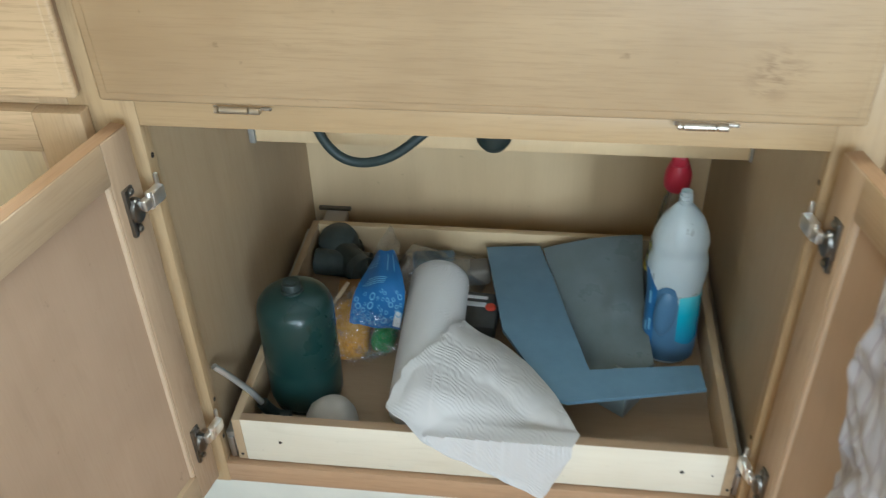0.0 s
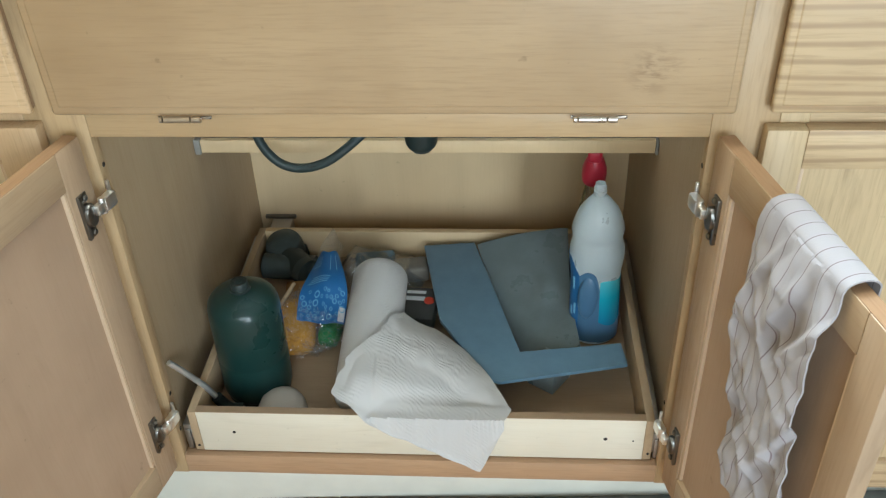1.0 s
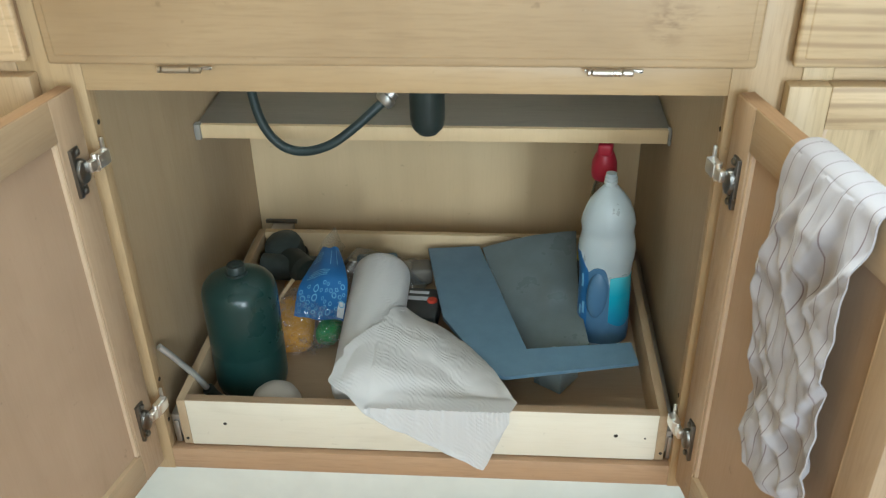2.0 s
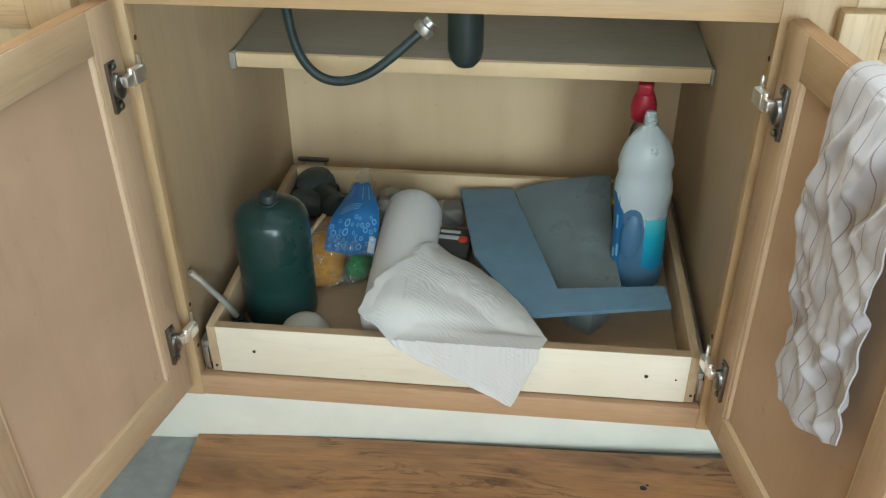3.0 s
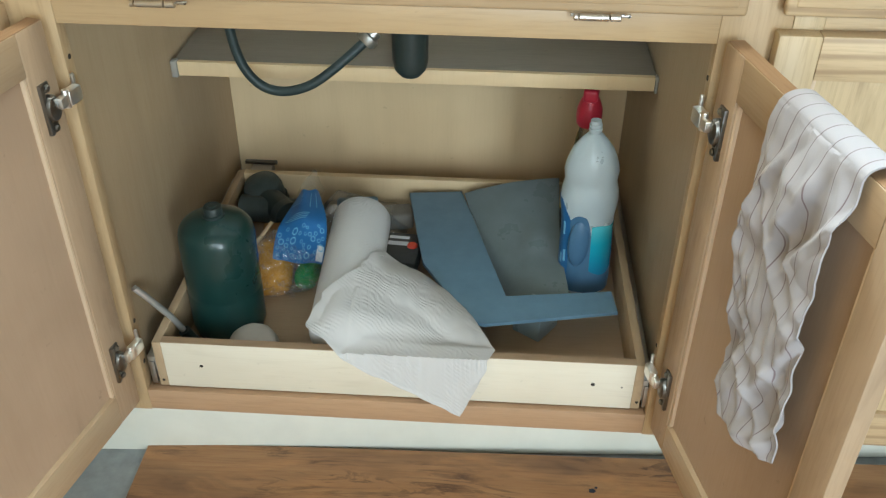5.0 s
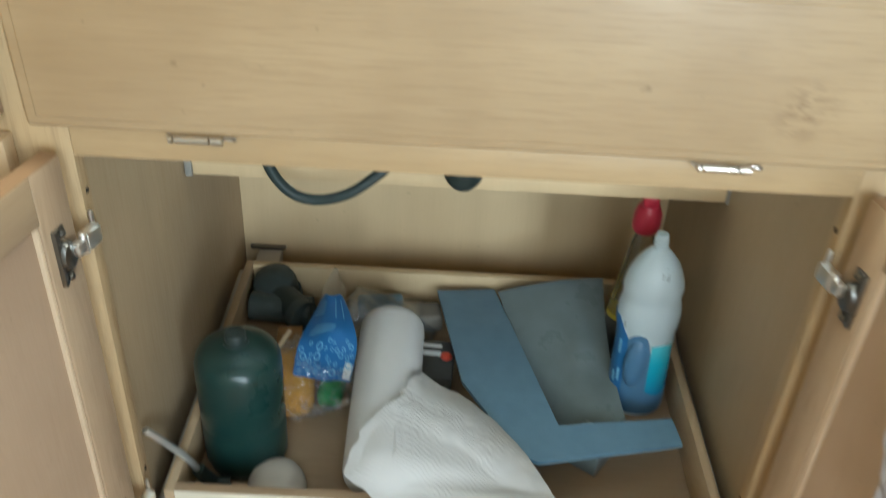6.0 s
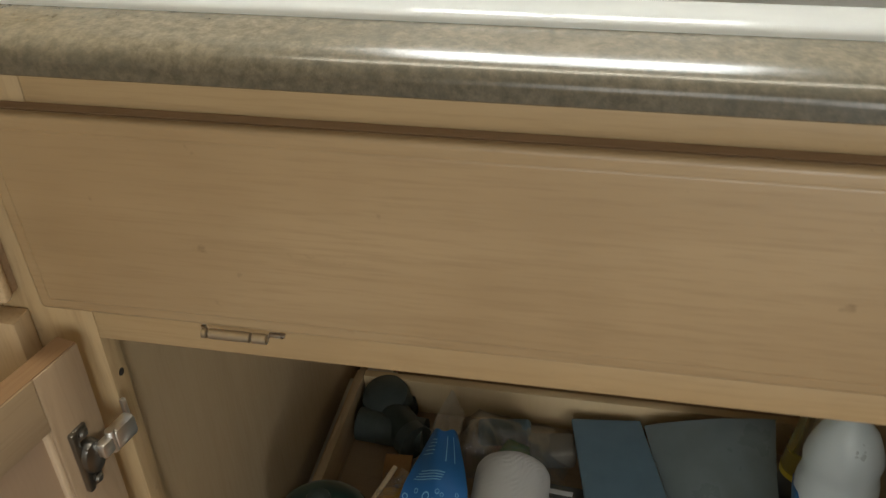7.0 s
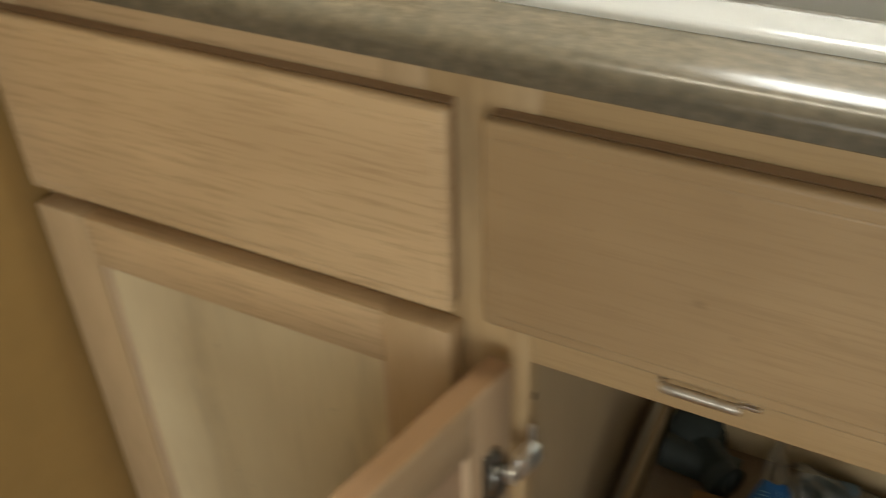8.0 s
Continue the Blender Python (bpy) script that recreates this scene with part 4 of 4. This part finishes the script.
part("pocket_sheet", grid(24, 28, pocket, 0.0022), grey_sheet, holder, "dull grey sagging plastic sheet")
part("base_box", boxed(0.0, 0.050, 0.0, 0.046, 0.0, 0.038, 0.002), grey_sheet, holder, "grey box under the plate", m=pose(0.196, 0.120, TF + 0.0003, 0, 0, 55))
part("base_box", boxed(-0.03, 0.03, -0.05, 0.05, 0.0, 0.0405, 0.002), grey_sheet, holder, "grey box under the plate", m=pose(0.075, 0.330, TF + 0.0003, 0, 0, 14))

# ---- cleaning bottles ----
JX, JY = 0.2665, 0.264
jug = thing("cleaner_jug", JX, JY, TF, "milky plastic jug half full of blue cleaner", "bottle")
JUG = [(r * 0.96, z * 1.065) for r, z in ((0.0355, 0.0), (0.0385, 0.004), (0.040, 0.020), (0.0400, 0.075), (0.0392, 0.100), (0.0400, 0.122), (0.0426, 0.136), (0.0437, 0.149), (0.0428, 0.160), (0.0402, 0.1695), (0.0390, 0.175), (0.0400, 0.181), (0.0412, 0.189), (0.0392, 0.199), (0.0352, 0.210), (0.0300, 0.221), (0.0200, 0.233), (0.0115, 0.2415), (0.0100, 0.2425))]


def jug_r(z):
    for (r0, z0), (r1, z1) in zip(JUG, JUG[1:]):
        if z0 <= z <= z1:
            return r0 + (r1 - r0) * (z - z0) / max(z1 - z0, 1e-6)
    return JUG[-1][0]


jm = pose(JX, JY, TF, -3, -1, 0)
body = part("body", lathe(JUG, 48, 1.0, 0.86), jug_white, jug, "milky translucent plastic body", m=jm)
part("neck", lathe([(r2 * 0.68, z2 + 0.0155) for r2, z2 in ((0.0118, 0.242), (0.0118, 0.2465), (0.0142, 0.247), (0.0142, 0.250), (0.0116, 0.2505), (0.0116, 0.253), (0.0136, 0.2535), (0.0136, 0.256), (0.0112, 0.2565), (0.0112, 0.262))], 28), jug_white, jug, "threaded milky neck", m=jm)


def wrap(a0, a1, zlo, zhi, gap, nu=24, nv=12):
    """A film on the jug between two angles (degrees, 0 to the front, right positive); zlo and zhi are functions of the angle."""
    def f(u, v):
        a = a0 + (a1 - a0) * u
        z = zlo(a) + (zhi(a) - zlo(a)) * v
        r = jug_r(z) + gap
        return (r * math.sin(radians(a)), -0.86 * r * math.cos(radians(a)), z)
    return grid(nu, nv, f, 0.0006)


part("label_film", wrap(-165, -44, lambda a: 0.006, lambda a: 0.128 + 0.030 * min(1, max(0, (-a - 44) / 24)), 0.0008, 40), jug_blue, body, "glossy blue wraparound label", m=jm)
part("label_film", wrap(-44, 6, lambda a: 0.006, lambda a: 0.128 + 0.012 * math.sin(math.pi * (a + 44) / 50) - 0.022 * max(0.0, (a + 8) / 14) ** 2, 0.0009, 24), jug_grip, body, "slate blue label round the grip", m=jm)
part("label_film", wrap(6, 78, lambda a: 0.005, lambda a: 0.046 - 0.010 * math.sin(math.pi * (a - 6) / 72), 0.0010, 24), jug_grip, body, "slate blue label foot", m=jm)
part("label_film", wrap(78, 165, lambda a: 0.006, lambda a: 0.060 + 0.08 * min(1, max(0, (a - 78) / 22)), 0.0008), jug_blue, body, "glossy blue wraparound label", m=jm)
part("fluid_window", wrap(6, 78, lambda a: 0.030, lambda a: 0.121 + 0.002 * math.sin(a * 0.08), 0.0006, 24, 20), liquid, body, "turquoise cleaning fluid seen through plastic", m=jm)
part("grip", blob(0.0165, 0.010, 0.041, 0.0, 1.0, pose(-0.0125, -0.0285, 0.092, 0, 3, 0), 3), jug_grip, body, "smooth grey-blue grip swelling", m=jm)
for k, (a, z0, z1) in enumerate(((-62, 0.10, 0.122), (-55, 0.055, 0.075), (-68, 0.05, 0.066))):
    part("printed_bar", wrap(a - 3, a + 3, lambda a, z0=z0: z0, lambda a, z1=z1: z1, 0.0016, 4, 3), print_pale, body, m=jm)

PX, PY = 0.262, 0.366
spray = thing("spray_bottle", PX, PY, TF, "clear spray bottle with a red trigger head", "spray bottle")
sm = pose(PX, PY, TF)
part("bottle", lathe([(0.0285, 0.0), (0.031, 0.004), (0.031, 0.090), (0.029, 0.110), (0.0245, 0.145), (0.0205, 0.180), (0.0165, 0.207), (0.0135, 0.217), (0.0135, 0.228)], 36, 1.0, 0.8), clear_plastic, spray, "clear plastic bottle", m=sm)
part("label", lathe([(0.0316, 0.010), (0.0316, 0.078)], 36, 1.0, 0.82), box_grey, spray, "dark wraparound label", m=sm)
part("label_band", lathe([(0.0318, 0.078), (0.0318, 0.086)], 36, 1.0, 0.82), yellow, spray, "yellow label band", m=sm)
bm = lathe([(0.0155, 0.224), (0.0185, 0.228), (0.0195, 0.238), (0.0190, 0.252), (0.0155, 0.262), (0.0120, 0.270)], 26)
box(bm, -0.011, 0.011, -0.034, 0.016, 0.266, 0.286, 0.005, 3)
box(bm, -0.006, 0.006, -0.034, -0.027, 0.243, 0.270, 0.003, 2)
part("trigger_head", bm, red_plastic, spray, "red plastic trigger head", m=pose(PX - 0.001, PY, TF, 0, 0, 170))

# ---- paper towels ----
towels = thing("paper_towel_roll", -0.08, 0.22, TF, "white quilted paper towel roll with unrolled sheet", "paper towel")
RR = 0.0445
roll = lathe([(0.021, 0.0), (0.036, 0.002), (0.0415, 0.007), (RR, 0.016), (RR, 0.090), (RR, 0.170), (RR, 0.246), (0.0438, 0.254), (0.0415, 0.258), (0.030, 0.260), (0.012, 0.259)], 56)
for v in roll.verts:
    k = noise.noise(v.co * 22) * 0.0012
    v.co.x, v.co.y = v.co.x * (1 + k * 12), v.co.y * (1 + k * 12)
NEAR, FAR = Vector((-0.0765, 0.0460, 0.2520)), Vector((-0.0780, 0.304, 0.281))
part("roll", roll, quilt_mat, towels, m=Matrix.Translation(NEAR) @ (FAR - NEAR).to_track_quat("Z", "Y").to_matrix().to_4x4())
BACK = [(-0.033, 0.204, 0.288), (-0.006, 0.196, 0.272), (0.022, 0.190, 0.264), (0.057, 0.158, 0.260), (0.097, 0.101, 0.263), (0.133, 0.022, 0.268)]
FRONT = [(-0.112, 0.016, 0.299), (-0.088, 0.008, 0.283), (-0.062, -0.003, 0.262), (-0.012, -0.006, 0.232), (0.040, -0.007, 0.204), (0.090, -0.007, 0.174)]
LEFT = [(-0.033, 0.204, 0.288), (-0.048, 0.165, 0.3035), (-0.062, 0.135, 0.3085), (-0.089, 0.099, 0.307), (-0.106, 0.062, 0.301), (-0.112, 0.016, 0.299)]
RIGHT = [(0.133, 0.022, 0.268), (0.122, 0.000, 0.254), (0.106, -0.007, 0.214), (0.090, -0.007, 0.174)]


def sheet(u, v):
    c0, c1, d0, d1 = spline(BACK, u), spline(FRONT, u), spline(LEFT, v), spline(RIGHT, v)
    bil = (1 - u) * (1 - v) * Vector(BACK[0]) + u * (1 - v) * Vector(BACK[-1]) + (1 - u) * v * Vector(FRONT[0]) + u * v * Vector(FRONT[-1])
    p = (1 - v) * c0 + v * c1 + (1 - u) * d0 + u * d1 - bil
    inner = math.sin(math.pi * u) * math.sin(math.pi * v)
    p.z += 0.016 * inner + 0.0022 * noise.noise(p * 28) + 0.0012 * noise.noise(p * 75)
    if v > 0.9:
        p.y -= 0.0035 * noise.noise(Vector((u * 9, 3.3, 0))) * (v - 0.9) * 10
    if u < 0.05:
        p.x += 0.006 * noise.noise(Vector((v * 11, 7.7, 0)))
    # over the tray's front board and down before it
    lip = 0.2665
    if p.y > 0.001:
        p.z = max(p.z, lip + 0.002 - 0.45 * max(0.0, p.y - 0.026))
    elif p.z < lip:
        p.y = min(p.y, 0.0045 - 0.008 * min(1.0, (lip - p.z) / 0.012)) + 0.001 * noise.noise(p * 40)
        p.y = min(p.y, 0.0050)
    # over the roll, and down from it in a straight drape
    dx, k = p.x + 0.0772, (p.y - NEAR.y) / (FAR.y - NEAR.y)
    if dx > -RR and p.y > 0.010:
        axis = NEAR.z + (FAR.z - NEAR.z) * max(k, 0.0)
        top = axis + 0.0030 + (math.sqrt(RR * RR - dx * dx) * 1.006 if dx < 0.018 else RR * 1.083 - 0.28 * dx)
        w = min(1.0, (p.y - 0.010) / 0.050)
        off, deep = min(1.0, max(0.0, (dx - 0.018) / 0.03)), min(1.0, v / 0.45)
        w *= 1 - off * (1 - deep * deep * (3 - 2 * deep))
        p.z = max(p.z, p.z + (top - p.z) * w * w * (3 - 2 * w))
    return p


part("loose_sheet", grid(90, 70, sheet, 0.0006), quilt_mat, towels, "unrolled embossed sheet hanging over tray edge")

# ---- dish towel over the door ----
def towel(u, v):
    """u across, v from the outer hem over the door's top to the inner hem; in the door's own frame."""
    top, gap = 0.535 + 0.005, 0.0055
    outer, arc = 0.16, math.pi * (T / 2 + gap)
    inner = 0.535 - (0.226 + 0.012 * math.sin(2.5 + 3.0 * u) + 0.026 * max(0.0, u - 0.55) * 2)
    s = v * (outer + arc + inner)
    low = max(0.0, v - 0.42) / 0.58
    edge0 = 0.131 + 0.006 * math.sin(9 * v) + 0.010 * max(0.0, v - 0.8) + 0.020 * low
    edge1 = 0.262 - 0.010 * min(1.0, max(0.0, (s - outer - arc) / 0.10)) + 0.020 * low
    x = edge0 + (edge1 - edge0) * u
    if s < outer:
        y, z, k = T + gap, top - 0.004 - (outer - s), 0.3
    elif s < outer + arc:
        a = (s - outer) / arc * math.pi
        y, z, k = T / 2 + (T / 2 + gap) * math.cos(a), top - 0.004 + (T / 2 + gap) * 0.55 * math.sin(a), 0.0
    else:
        d = s - outer - arc
        y, z, k = -gap, top - 0.004 - d, min(1.0, 0.12 + d / 0.05)
    # soft slanting creases that cross, and a few broad swells
    swell = noise.noise(Vector((u * 1.6 + 1.2 * v, v * 4.2, 1.7)))
    slant_a = noise.noise(Vector((u * 2.3 + v * 5.5, v * 2.6 - u * 0.6, 9.3)))
    slant_b = noise.noise(Vector((u * 2.1 - v * 6.5, v * 3.2 + u * 0.8, 2.9)))
    small = noise.noise(Vector((u * 5.0 + v * 4.0, v * 13.0, 4.1)))
    crease = max(0.0, 0.55 - 2.2 * abs(slant_a)) + max(0.0, 0.5 - 2.2 * abs(slant_b))
    bulge = k * (0.0095 + 0.0070 * swell + 0.0090 * slant_a - 0.0090 * slant_b + 0.0120 * crease + 0.0060 * small + 0.0028 * noise.noise(Vector((u * 11.0 - v * 9.0, v * 24.0, 5.5))))
    if s >= outer + arc:
        y -= max(0.0, bulge)
    x += k * (0.006 * noise.noise(Vector((u * 1.1, v * 5.0, 6.6))) + 0.003 * noise.noise(Vector((u * 3.0, v * 12.0, 8.2))))
    return (x, y, z)


dish_towel = solid("dish_towel", grid(110, 240, towel, 0.0016, uv=True), cloth_mat, "crumpled white dish towel with thin dark stripes over door", "dish towel", m=DOOR_R)

# ---- crumbs on the mat ----
bm = B()
rng = random.Random(3)
for x, y, r in ((0.284, 0.012, 0.006), (0.290, 0.018, 0.004), (0.277, 0.010, 0.003), (0.314, 0.014, 0.0022), (0.110, 0.014, 0.002), (0.30, -0.03, 0.002)):
    bmesh.ops.create_icosphere(bm, subdivisions=1, radius=r, matrix=Matrix.Translation((x, y, mat_z(x, y) + 0.002 + r * 0.2)) @ Matrix.Diagonal((1, 0.8, 0.5, 1)))
solid("crumbs", bm, crumb_dark, "dark crumbs scattered on the floor mat", "crumbs", "stuff")
bm = B()
for k in range(26):
    x, y, r = rng.uniform(-0.3, 0.6), rng.uniform(-0.35, 0.03), rng.uniform(0.0007, 0.0016)
    bmesh.ops.create_icosphere(bm, subdivisions=1, radius=r, matrix=Matrix.Translation((x, y, mat_z(x, y) + 0.0018)))
solid("crumbs", bm, crumb_pale, "pale crumbs scattered on the floor mat", "crumbs", "stuff")
